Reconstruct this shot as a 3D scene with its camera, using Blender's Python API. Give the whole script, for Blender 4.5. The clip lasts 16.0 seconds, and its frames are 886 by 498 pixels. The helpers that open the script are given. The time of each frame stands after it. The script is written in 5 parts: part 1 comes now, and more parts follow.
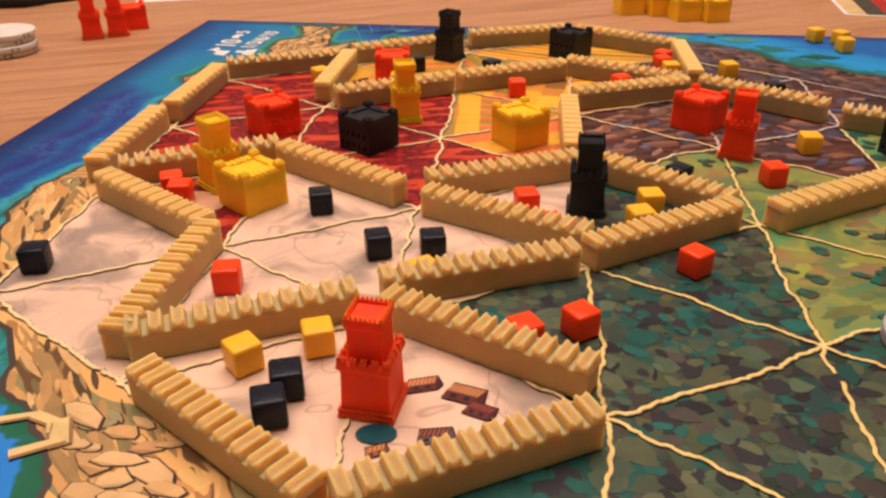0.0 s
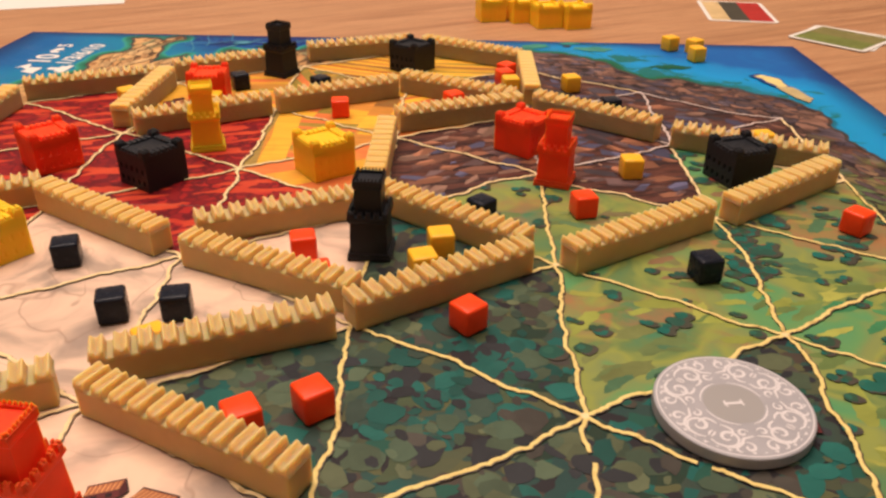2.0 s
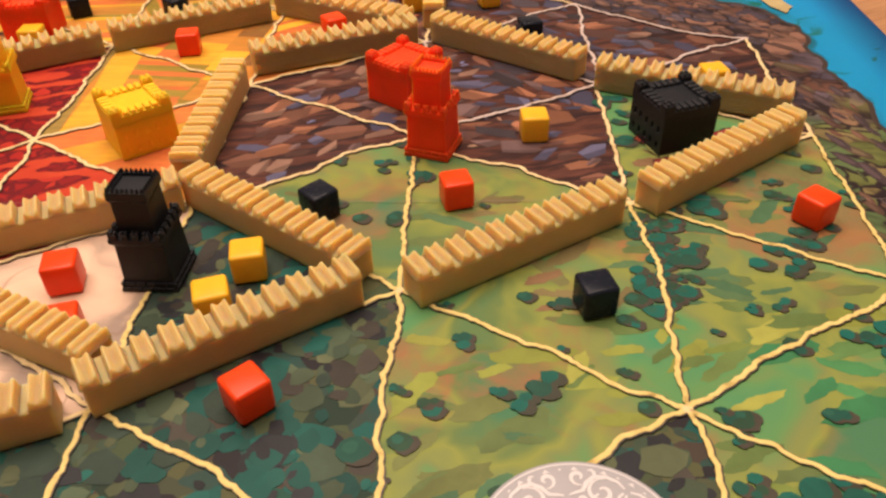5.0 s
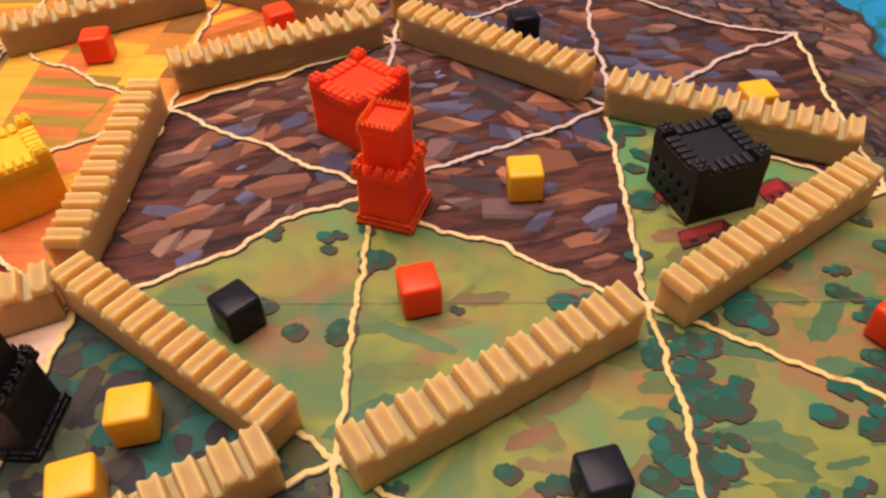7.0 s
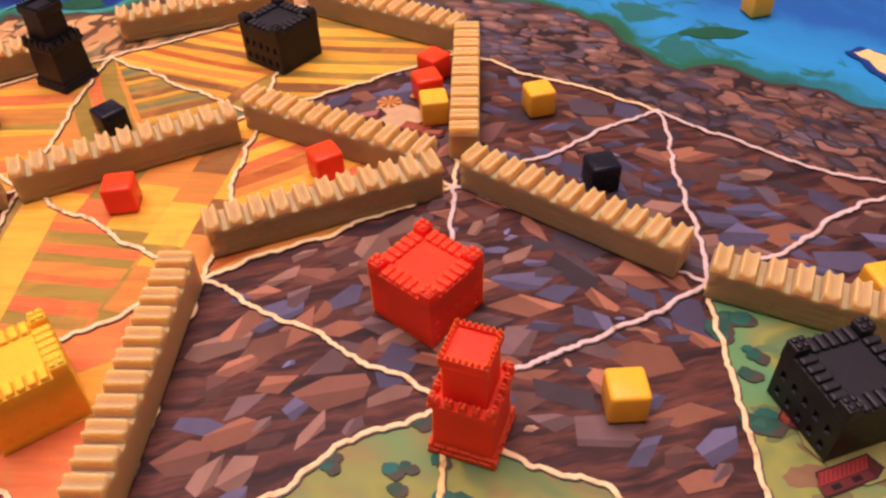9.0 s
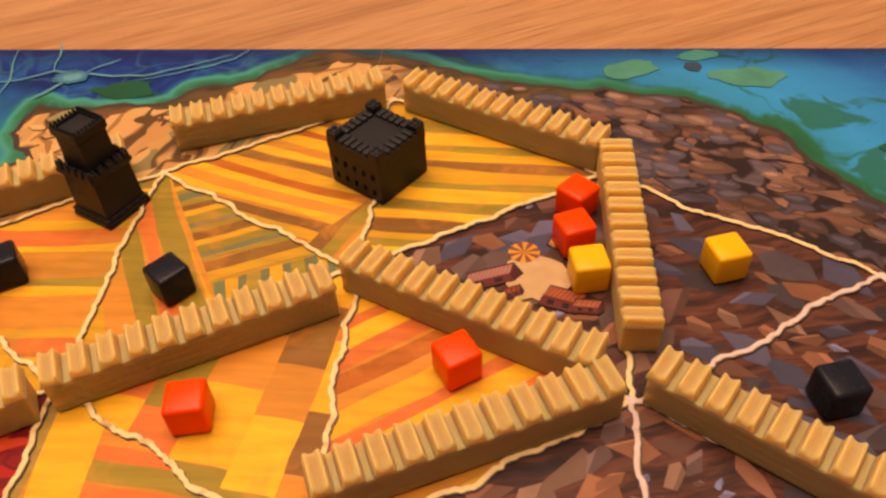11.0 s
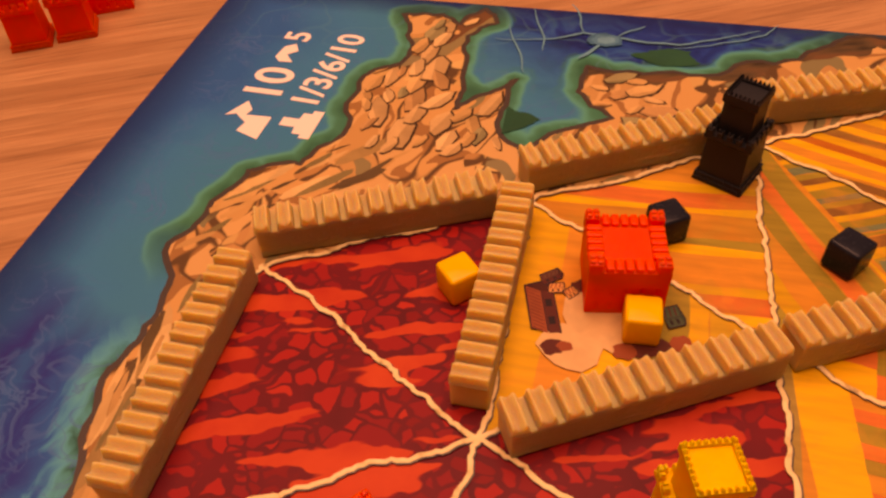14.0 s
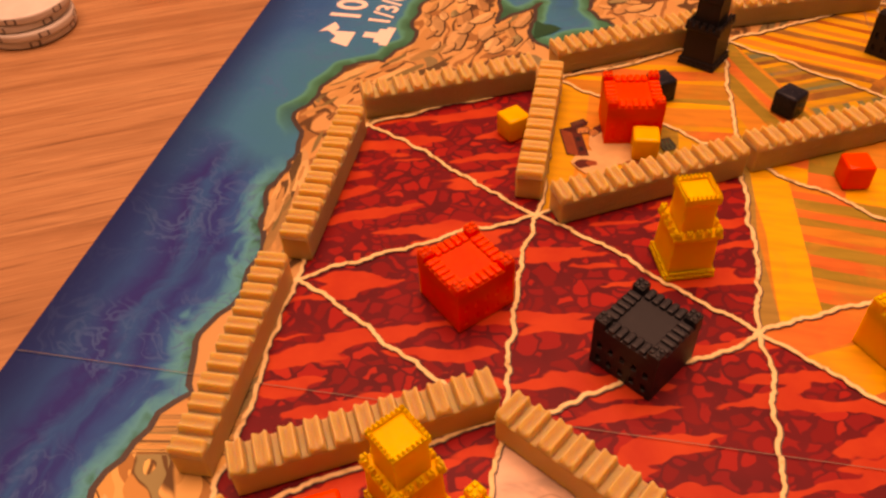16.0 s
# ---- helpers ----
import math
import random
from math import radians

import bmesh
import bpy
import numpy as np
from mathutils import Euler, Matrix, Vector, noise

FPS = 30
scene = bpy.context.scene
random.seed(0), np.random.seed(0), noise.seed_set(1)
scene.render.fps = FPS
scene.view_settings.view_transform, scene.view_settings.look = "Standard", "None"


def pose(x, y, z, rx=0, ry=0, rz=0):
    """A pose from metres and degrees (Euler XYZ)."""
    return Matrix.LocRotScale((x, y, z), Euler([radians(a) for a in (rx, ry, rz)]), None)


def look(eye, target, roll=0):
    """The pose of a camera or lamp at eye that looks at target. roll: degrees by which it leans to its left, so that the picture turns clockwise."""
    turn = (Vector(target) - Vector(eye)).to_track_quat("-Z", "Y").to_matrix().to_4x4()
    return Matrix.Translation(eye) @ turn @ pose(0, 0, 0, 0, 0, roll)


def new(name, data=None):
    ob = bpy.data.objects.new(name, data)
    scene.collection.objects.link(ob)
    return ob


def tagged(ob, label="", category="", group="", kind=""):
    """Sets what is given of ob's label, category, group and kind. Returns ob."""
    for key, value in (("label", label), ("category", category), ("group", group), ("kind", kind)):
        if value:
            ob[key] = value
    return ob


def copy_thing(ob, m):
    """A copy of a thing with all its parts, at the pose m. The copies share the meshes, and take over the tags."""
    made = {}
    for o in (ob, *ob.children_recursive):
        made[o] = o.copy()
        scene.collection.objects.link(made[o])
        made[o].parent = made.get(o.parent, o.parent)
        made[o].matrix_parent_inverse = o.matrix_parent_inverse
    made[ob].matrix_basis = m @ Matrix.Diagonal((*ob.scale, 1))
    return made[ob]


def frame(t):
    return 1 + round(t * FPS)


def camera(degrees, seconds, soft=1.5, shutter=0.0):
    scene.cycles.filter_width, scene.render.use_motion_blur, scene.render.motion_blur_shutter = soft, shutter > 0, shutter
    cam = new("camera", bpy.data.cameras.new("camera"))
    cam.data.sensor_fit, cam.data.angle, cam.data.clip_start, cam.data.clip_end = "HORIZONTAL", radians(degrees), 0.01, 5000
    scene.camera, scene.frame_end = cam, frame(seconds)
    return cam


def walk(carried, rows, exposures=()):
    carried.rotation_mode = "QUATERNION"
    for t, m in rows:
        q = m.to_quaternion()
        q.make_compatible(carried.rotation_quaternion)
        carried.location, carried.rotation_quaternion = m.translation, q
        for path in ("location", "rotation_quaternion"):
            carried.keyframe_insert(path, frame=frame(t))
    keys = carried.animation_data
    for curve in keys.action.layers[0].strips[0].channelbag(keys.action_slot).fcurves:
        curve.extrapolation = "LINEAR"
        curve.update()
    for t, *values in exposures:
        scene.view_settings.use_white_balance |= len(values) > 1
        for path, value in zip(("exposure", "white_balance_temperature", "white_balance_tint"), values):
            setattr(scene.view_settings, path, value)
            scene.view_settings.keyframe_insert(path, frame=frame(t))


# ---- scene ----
cam = camera(58.78, 16.0, soft=2.55)
PATH = [
    (0, 0.00167, -0.00562, 0.11358, -0.885, -28.908, -0.110),
    (0.5, 0.01258, 0.00112, 0.11518, -2.009, -29.370, -0.212),
    (1, 0.02001, 0.00563, 0.11374, -3.480, -29.586, 0.491),
    (1.5, 0.03587, 0.01355, 0.11364, -4.507, -29.100, 0.540),
    (2, 0.05169, 0.02175, 0.11445, -6.002, -29.139, 0.647),
    (2.5, 0.06186, 0.02717, 0.11345, -6.396, -29.464, 0.435),
    (3, 0.07510, 0.03339, 0.11242, -6.280, -29.848, 0.134),
    (3.5, 0.08506, 0.04188, 0.11135, -6.543, -31.351, -0.198),
    (3.7, 0.08907, 0.04819, 0.11074, -6.118, -32.064, -0.779),
    (5.8, 0.10997, 0.10988, 0.11516, -4.247, -41.346, -2.021),
    (6, 0.11216, 0.11697, 0.11690, -3.896, -41.864, -2.386),
    (6.5, 0.11391, 0.13360, 0.11690, -3.735, -43.840, -2.807),
    (7, 0.11850, 0.14617, 0.11166, -4.016, -44.682, -2.604),
    (7.5, 0.12088, 0.15299, 0.11151, -4.290, -44.468, -2.491),
    (8, 0.11948, 0.16091, 0.11287, -4.390, -44.227, -2.238),
    (8.5, 0.11614, 0.17590, 0.11747, -3.802, -44.156, -2.610),
    (9, 0.10871, 0.19131, 0.12122, -3.503, -43.171, -2.580),
    (9.2, 0.10854, 0.19917, 0.12217, -2.872, -43.251, -3.129),
    (11.3, 0.07624, 0.26830, 0.12088, -1.137, -44.500, -3.145),
    (11.5, 0.06794, 0.27287, 0.11780, -0.844, -44.773, -2.964),
    (12, 0.04452, 0.27868, 0.11894, 0.613, -45.636, -2.651),
    (12.5, 0.02375, 0.27650, 0.12042, 2.556, -45.570, -2.841),
    (13, 0.00251, 0.27072, 0.12470, 4.321, -45.902, -3.052),
    (13.5, -0.02006, 0.26312, 0.12768, 5.989, -46.177, -3.026),
    (14, -0.03892, 0.25433, 0.12881, 7.703, -45.638, -3.404),
    (14.5, -0.04666, 0.23887, 0.13144, 8.445, -45.771, -3.804),
    (15, -0.04824, 0.21719, 0.13682, 8.194, -45.207, -4.241),
    (15.5, -0.04760, 0.19800, 0.13723, 7.285, -45.070, -4.084),
    (16, -0.05355, 0.17321, 0.14461, 6.204, -44.930, -3.526),
]
LAMP_AT, LAMP_SIZE, LAMP_POWER, TABLE_GRAIN = (-0.06, 0.60, 1.5), 1.45, 49.5, -20.0
EXPOSURES = [(0, -0.25, 6350, 29), (3.5, -0.13, 6100, 17), (6.0, -0.12, 6500, 26), (7.0, -0.14, 6200, 33), (9.0, -0.14, 6150, 54), (11.5, -0.50, 9600, 32), (12.5, -0.8, 11800, 78), (14.5, -0.71, 12600, 74), (16.0, -0.60, 12600, 74)]
walk(cam, [(t, pose(x, y, z, 0, 0, yaw) @ pose(0, 0, 0, 90 + pitch) @ pose(0, 0, 0, 0, 0, roll)) for t, x, y, z, yaw, pitch, roll in PATH], EXPOSURES)

MM = 0.001

# ---- world and light: a closed room with one warm ceiling lamp ----
world = bpy.data.worlds.new("room_world")
scene.world = world
world.use_nodes = True
world.node_tree.nodes["Background"].inputs["Color"].default_value = (1.0, 0.86, 0.7, 1)
world.node_tree.nodes["Background"].inputs["Strength"].default_value = 0.02
lamp_data = bpy.data.lights.new("ceiling_lamp_light", "AREA")
lamp_data.shape, lamp_data.size, lamp_data.energy = "DISK", LAMP_SIZE, LAMP_POWER
lamp_data.color = (1.0, 0.82, 0.61)
lamp_light = new("ceiling_lamp_light", lamp_data)
lamp_light.matrix_world = look(LAMP_AT, (LAMP_AT[0], LAMP_AT[1], 0))


# ---- materials ----
class Mat:
    """A small builder for node materials."""

    def __init__(self, name, rough=0.5, **more):
        self.m = bpy.data.materials.new(name)
        self.m.use_nodes = True
        self.t = self.m.node_tree
        self.b = self.t.nodes["Principled BSDF"]
        self.b.inputs["Roughness"].default_value = rough
        for key, value in more.items():
            self.b.inputs[key.replace("_", " ")].default_value = value
        self.co = self.t.nodes.new("ShaderNodeTexCoord")

    def node(self, kind, **props):
        n = self.t.nodes.new("ShaderNode" + kind)
        for key, value in props.items():
            n.inputs[key.replace("_", " ")].default_value = value
        return n

    def link(self, a, b):
        self.t.links.new(a, b)

    def space(self, scale=(1, 1, 1), turn=0.0):
        n = self.node("Mapping")
        n.inputs["Scale"].default_value = scale
        n.inputs["Rotation"].default_value = (0, 0, radians(turn))
        self.link(self.co.outputs["Object"], n.inputs["Vector"])
        return n.outputs["Vector"]

    def noise(self, vec, scale, detail=4.0, rough=0.55, distort=0.0):
        n = self.node("TexNoise", Scale=scale, Detail=detail, Roughness=rough, Distortion=distort)
        self.link(vec, n.inputs["Vector"])
        return n.outputs["Fac"]

    def cells(self, vec, scale, feature="F1", out="Color", randomness=1.0):
        n = self.node("TexVoronoi", Scale=scale, Randomness=randomness)
        n.feature = feature
        self.link(vec, n.inputs["Vector"])
        return n.outputs[out]

    def warp(self, vec, scale, amount):
        n = self.node("TexNoise", Scale=scale, Detail=2.0)
        self.link(vec, n.inputs["Vector"])
        s = self.node("VectorMath")
        s.operation = "MULTIPLY_ADD"
        self.link(n.outputs["Color"], s.inputs[0])
        s.inputs[1].default_value = (amount,) * 3
        self.link(vec, s.inputs[2])
        return s.outputs["Vector"]

    def stretch(self, vec, sx, sy, turn):
        """Space turned to a heading, then squeezed along and across it."""
        r, q = self.node("Mapping"), self.node("Mapping")
        r.inputs["Rotation"].default_value = (0, 0, radians(-turn))
        q.inputs["Scale"].default_value = (sx, sy, sx)
        self.link(vec, r.inputs["Vector"])
        self.link(r.outputs["Vector"], q.inputs["Vector"])
        return q.outputs["Vector"]

    def ramp(self, fac, stops, constant=False):
        n = self.node("ValToRGB")
        e = n.color_ramp.elements
        n.color_ramp.interpolation = "CONSTANT" if constant else "LINEAR"
        while len(e) < len(stops):
            e.new(0.5)
        for el, (at, col) in zip(e, stops):
            el.position, el.color = at, (*col, 1)
        if isinstance(fac, float):
            n.inputs[0].default_value = fac
        else:
            self.link(fac, n.inputs[0])
        return n.outputs["Color"]

    def mix(self, fac, a, b, blend="MIX"):
        n = self.t.nodes.new("ShaderNodeMix")
        n.data_type, n.blend_type = "RGBA", blend
        for value, socket in ((fac, n.inputs["Factor"]), (a, n.inputs["A"]), (b, n.inputs["B"])):
            socket = [s for s in n.inputs if s.name == socket.name and s.type == ("VALUE" if socket.name == "Factor" else "RGBA")][0]
            if isinstance(value, float):
                socket.default_value = value
            elif isinstance(value, tuple):
                socket.default_value = (*value, 1)
            else:
                self.link(value, socket)
        return [s for s in n.outputs if s.type == "RGBA"][0]

    def math(self, op, a, b=0.0, c=0.0):
        n = self.node("Math")
        n.operation = op
        for value, socket in zip((a, b, c), n.inputs):
            if isinstance(value, (int, float)):
                socket.default_value = value
            else:
                self.link(value, socket)
        return n.outputs[0]

    def sep(self, vec):
        n = self.node("SeparateXYZ")
        self.link(vec, n.inputs[0])
        return n.outputs

    def color(self, socket):
        if isinstance(socket, tuple):
            self.b.inputs["Base Color"].default_value = (*socket, 1)
        else:
            self.link(socket, self.b.inputs["Base Color"])
        return self

    def bump(self, fac, strength, distance):
        n = self.node("Bump", Strength=strength, Distance=distance)
        self.link(fac, n.inputs["Height"])
        self.link(n.outputs["Normal"], self.b.inputs["Normal"])
        return self

    def roughness(self, fac, low, high):
        n = self.node("MapRange")
        n.inputs["To Min"].default_value, n.inputs["To Max"].default_value = low, high
        self.link(fac, n.inputs["Value"])
        self.link(n.outputs["Result"], self.b.inputs["Roughness"])
        return self


def plastic(name, col, rough, sss, grain=0.35, uneven=0.12, carry=0.006, shine=0.24):
    """Moulded plastic: a slightly uneven tint, fine surface grain, a little light carried inside."""
    m = Mat(name, rough)
    v = m.space()
    big = m.noise(v, 90.0, 3.0)
    dark, light = tuple(c * (1 - uneven) for c in col), tuple(min(1, c * (1 + uneven)) for c in col)
    m.color(m.ramp(big, [(0.3, dark), (0.7, light)]))
    fine = m.noise(v, 2600.0, 3.0)
    m.bump(fine, grain, 0.00012)
    m.roughness(m.noise(v, 500.0), rough - 0.08, rough + 0.12)
    m.b.inputs["Specular IOR Level"].default_value = shine
    if sss:
        m.b.inputs["Subsurface Weight"].default_value = sss
        m.b.inputs["Subsurface Radius"].default_value = (1.0, 0.55, 0.25)
        m.b.inputs["Subsurface Scale"].default_value = carry
    return m.m


IVORY = (0.53, 0.36, 0.152)
mat_wall = plastic("ivory_plastic", IVORY, 0.55, 1.0, 0.2, 0.08, 0.009, 0.13)
mat_red = plastic("red_plastic", (0.90, 0.052, 0.004), 0.48, 0.8, 0.2, carry=0.004)
mat_yellow = plastic("yellow_plastic", (0.93, 0.50, 0.010), 0.46, 0.8, 0.12, 0.05, carry=0.004)
mat_black = plastic("black_plastic", (0.011, 0.013, 0.018), 0.42, 0.0, 0.5)
mat_cube_red = plastic("red_cube_plastic", (0.86, 0.060, 0.005), 0.30, 0.15, 0.12)
mat_cube_yellow = plastic("yellow_cube_plastic", (0.86, 0.46, 0.020), 0.30, 0.15, 0.12)
mat_cube_black = plastic("black_cube_plastic", (0.011, 0.014, 0.023), 0.24, 0.0, 0.15, shine=0.15)
PLASTIC = {"red": mat_red, "yellow": mat_yellow, "black": mat_black}
CUBE = {"red": mat_cube_red, "yellow": mat_cube_yellow, "black": mat_cube_black}

# table: oiled oak-like wood
m = Mat("table_wood", 0.32)
v = m.space((1, 1, 1), TABLE_GRAIN)
vs = m.node("Mapping")
vs.inputs["Scale"].default_value = (2.2, 26.0, 2.2)
m.link(m.warp(v, 3.0, 0.05), vs.inputs["Vector"])
grain = m.noise(vs.outputs[0], 5.0, 6.0, 0.6, 0.6)
vf = m.node("Mapping")
vf.inputs["Scale"].default_value = (12.0, 420.0, 12.0)
m.link(v, vf.inputs["Vector"])
fibre = m.noise(vf.outputs[0], 3.0, 5.0, 0.65)
tone = m.ramp(grain, [(0.28, (0.29, 0.140, 0.063)), (0.42, (0.43, 0.215, 0.102)), (0.56, (0.50, 0.270, 0.132)), (0.72, (0.40, 0.200, 0.094))])
pores = m.noise(m.stretch(v, 26.0, 1100.0, 0), 1.0, 3.0, 0.6)
veins = m.noise(m.stretch(m.warp(v, 5.0, 0.03), 3.0, 90.0, 0), 1.0, 4.0, 0.6, 0.8)
tone = m.mix(m.ramp(veins, [(0.50, (0, 0, 0)), (0.66, (0.55, 0.55, 0.55))]), tone, (0.24, 0.105, 0.045))
tone = m.mix(m.ramp(fibre, [(0.35, (0, 0, 0)), (0.75, (0.60, 0.60, 0.60))]), tone, (0.22, 0.10, 0.042))
m.color(m.mix(m.ramp(pores, [(0.58, (0, 0, 0)), (0.68, (0.55, 0.55, 0.55))]), tone, (0.14, 0.06, 0.026)))
m.bump(fibre, 0.10, 0.0002)
m.roughness(grain, 0.40, 0.58)
m.b.inputs["Specular IOR Level"].default_value = 0.3
mat_table = m.m


def printed(name, rough=0.5):
    """Varnished printed paper with a fine linen emboss."""
    m = Mat(name, rough)
    v = m.space()
    m.bump(m.noise(v, 1400.0, 2.0), 0.12, 0.00008)
    m.b.inputs["Specular IOR Level"].default_value = 0.14
    return m, v


# sea: depth bands that follow the coast, painted swirls
m, v = printed("sea_print")
at = m.node("Attribute")
at.attribute_name = "coast"
w = m.warp(v, 45.0, 0.02)
swirl = m.noise(w, 32.0, 5.0, 0.6, 1.2)
depth = m.math("ADD", at.outputs["Fac"], m.math("MULTIPLY", m.math("SUBTRACT", swirl, 0.5), 0.42))
east = m.math("MULTIPLY_ADD", m.sep(v)[0], 5.0, -0.35)
blue = m.ramp(depth, [(0.2, (0.0, 0.165, 0.32)), (0.42, (0.0, 0.160, 0.34)), (0.66, (0.0, 0.132, 0.33)), (0.9, (0.0, 0.095, 0.30))])
fingers = m.noise(m.stretch(m.warp(v, 55.0, 0.03), 26.0, 70.0, 74), 1.0, 4.0, 0.55, 1.4)
surf = m.math("ADD", at.outputs["Fac"], m.math("MULTIPLY", m.math("SUBTRACT", fingers, 0.5), 0.36))
violet = m.ramp(surf, [(0.0, (0.006, 0.100, 0.085)), (0.03, (0.012, 0.200, 0.200)), (0.07, (0.020, 0.290, 0.38)), (0.12, (0.010, 0.215, 0.38)), (0.165, (0.004, 0.085, 0.30)), (0.30, (0.014, 0.030, 0.20)), (0.42, (0.004, 0.080, 0.27)), (0.52, (0.018, 0.024, 0.18)), (0.72, (0.004, 0.070, 0.25)), (0.9, (0.005, 0.050, 0.22))])
where = m.math("MULTIPLY_ADD", m.sep(v)[1], -2.2, m.math("ADD", m.noise(v, 11.0, 2.0), 0.68))
deep = m.mix(m.ramp(where, [(0.42, (0, 0, 0)), (0.54, (1, 1, 1))]), blue, violet)
navy = m.ramp(m.noise(m.warp(v, 50.0, 0.02), 40.0, 4.0, 0.6, 1.5), [(0.34, (0.002, 0.014, 0.110)), (0.46, (0.002, 0.032, 0.21)), (0.56, (0.004, 0.075, 0.27)), (0.70, (0.012, 0.130, 0.22))])
navy = m.mix(m.ramp(depth, [(0.10, (0.9, 0.9, 0.9)), (0.14, (0, 0, 0))]), navy, (0.008, 0.100, 0.078))
shoal = m.math("ADD", at.outputs["Fac"], m.math("MULTIPLY", m.math("SUBTRACT", m.noise(v, 38.0, 3.0, 0.5), 0.5), 0.22))
north = m.ramp(m.math("MULTIPLY_ADD", m.math("MULTIPLY_ADD", m.sep(v)[0], 0.9, m.sep(v)[1]), 12.0, -4.75), [(0.1, (0, 0, 0)), (0.6, (1, 1, 1))])
curl = m.math("ABSOLUTE", m.math("SUBTRACT", m.noise(m.warp(v, 48.0, 0.035), 46.0, 3.0, 0.55, 2.2), 0.5))
deep = m.mix(m.math("MULTIPLY", m.ramp(curl, [(0.006, (0.55, 0.55, 0.55)), (0.030, (0, 0, 0))]), m.ramp(m.noise(v, 22.0, 2.0), [(0.42, (0, 0, 0)), (0.58, (1, 1, 1))])), deep, (0.040, 0.125, 0.33))
deep = m.mix(north, deep, navy)
banks = m.ramp(m.math("ADD", m.sep(v)[1], m.math("MULTIPLY", m.noise(v, 20.0, 2.0), 0.05)), [(0.385, (0, 0, 0)), (0.41, (1, 1, 1))])
green_bank = m.ramp(shoal, [(0.0, (0.006, 0.100, 0.060)), (0.055, (0.014, 0.175, 0.110)), (0.085, (0.022, 0.270, 0.220)), (0.11, (0.003, 0.180, 0.290))])
deep = m.mix(m.math("MULTIPLY", banks, m.ramp(shoal, [(0.105, (1, 1, 1)), (0.125, (0, 0, 0))])), deep, green_bank)
bright = m.ramp(depth, [(0.00, (0.006, 0.080, 0.042)), (0.11, (0.006, 0.115, 0.060)), (0.16, (0.003, 0.22, 0.44)), (0.4, (0.003, 0.25, 0.58)), (0.8, (0.004, 0.19, 0.50)), (1.0, (0.006, 0.10, 0.36))])
plain = m.ramp(depth, [(0.0, (0.004, 0.12, 0.20)), (0.06, (0.003, 0.24, 0.50)), (0.5, (0.003, 0.26, 0.58)), (1.0, (0.005, 0.13, 0.42))])
bright = m.mix(m.ramp(m.sep(v)[1], [(0.33, (0, 0, 0)), (0.39, (1, 1, 1))]), plain, bright)
weed = m.math("ADD", m.noise(m.warp(v, 40.0, 0.03), 30.0, 4.0, 0.6, 1.2), m.math("MULTIPLY", at.outputs["Fac"], -0.14))
bright = m.mix(m.ramp(weed, [(0.53, (0, 0, 0)), (0.57, (0.85, 0.85, 0.85))]), bright, (0.006, 0.115, 0.062))
base = m.mix(m.ramp(east, [(0.1, (0, 0, 0)), (0.5, (1, 1, 1))]), deep, bright)
cove = m.ramp(m.math("MULTIPLY_ADD", m.sep(v)[1], -25.0, 3.9), [(0.1, (0, 0, 0)), (0.6, (1, 1, 1))])
base = m.mix(cove, base, m.ramp(depth, [(0.0, (0.006, 0.10, 0.055)), (0.10, (0.008, 0.12, 0.07)), (0.12, (0.012, 0.20, 0.62)), (0.5, (0.010, 0.14, 0.50))]))
foam = m.ramp(m.noise(m.warp(v, 70.0, 0.03), 60.0, 4.0, 0.6, 2.5), [(0.60, (0, 0, 0)), (0.72, (0.5, 0.5, 0.5))])
web = m.cells(m.warp(v, 38.0, 0.04), 34.0, "DISTANCE_TO_EDGE", "Distance")
vein = m.math("MULTIPLY", m.ramp(east, [(0.0, (1, 1, 1)), (0.2, (0, 0, 0))]), m.math("MULTIPLY", m.ramp(web, [(0.008, (0.25, 0.25, 0.25)), (0.030, (0, 0, 0))]), m.ramp(m.math("MULTIPLY_ADD", m.math("MULTIPLY_ADD", m.sep(v)[0], 0.35, m.sep(v)[1]), 12.0, -4.95), [(0.0, (0, 0, 0)), (0.4, (1, 1, 1))])))
rim = m.node("Attribute")
rim.attribute_name = "rim"
waters = m.mix(vein, m.mix(foam, base, m.mix(0.22, base, (0.05, 0.20, 0.36))), (0.045, 0.23, 0.30))
m.color(m.mix(m.ramp(rim.outputs["Fac"], [(0.0, (0.8, 0.8, 0.8)), (0.35, (0.55, 0.55, 0.55)), (1.0, (0, 0, 0))]), waters, (0.003, 0.008, 0.070)))
mat_sea = m.m

# coast rocks: rounded painted boulders, ochre to the west, brown-violet to the north-east
m, v = printed("coast_print")
px, py, pz = m.sep(v)
w = m.warp(v, 50.0, 0.010)
south = m.ramp(m.math("MULTIPLY_ADD", py, -20.0, 5.7), [(0.4, (0, 0, 0)), (0.6, (1, 1, 1))])
along = m.mix(south, m.stretch(w, 1.0, 2.3, 62), m.stretch(w, 0.62, 3.1, 122))
rnd = m.sep(m.cells(along, 58.0))
edge = m.cells(along, 58.0, "DISTANCE_TO_EDGE", "Distance")
small = m.sep(m.cells(along, 108.0))
small_edge = m.cells(along, 108.0, "DISTANCE_TO_EDGE", "Distance")
stroke = m.noise(along, 17.0, 2.0, 0.45, 0.4)
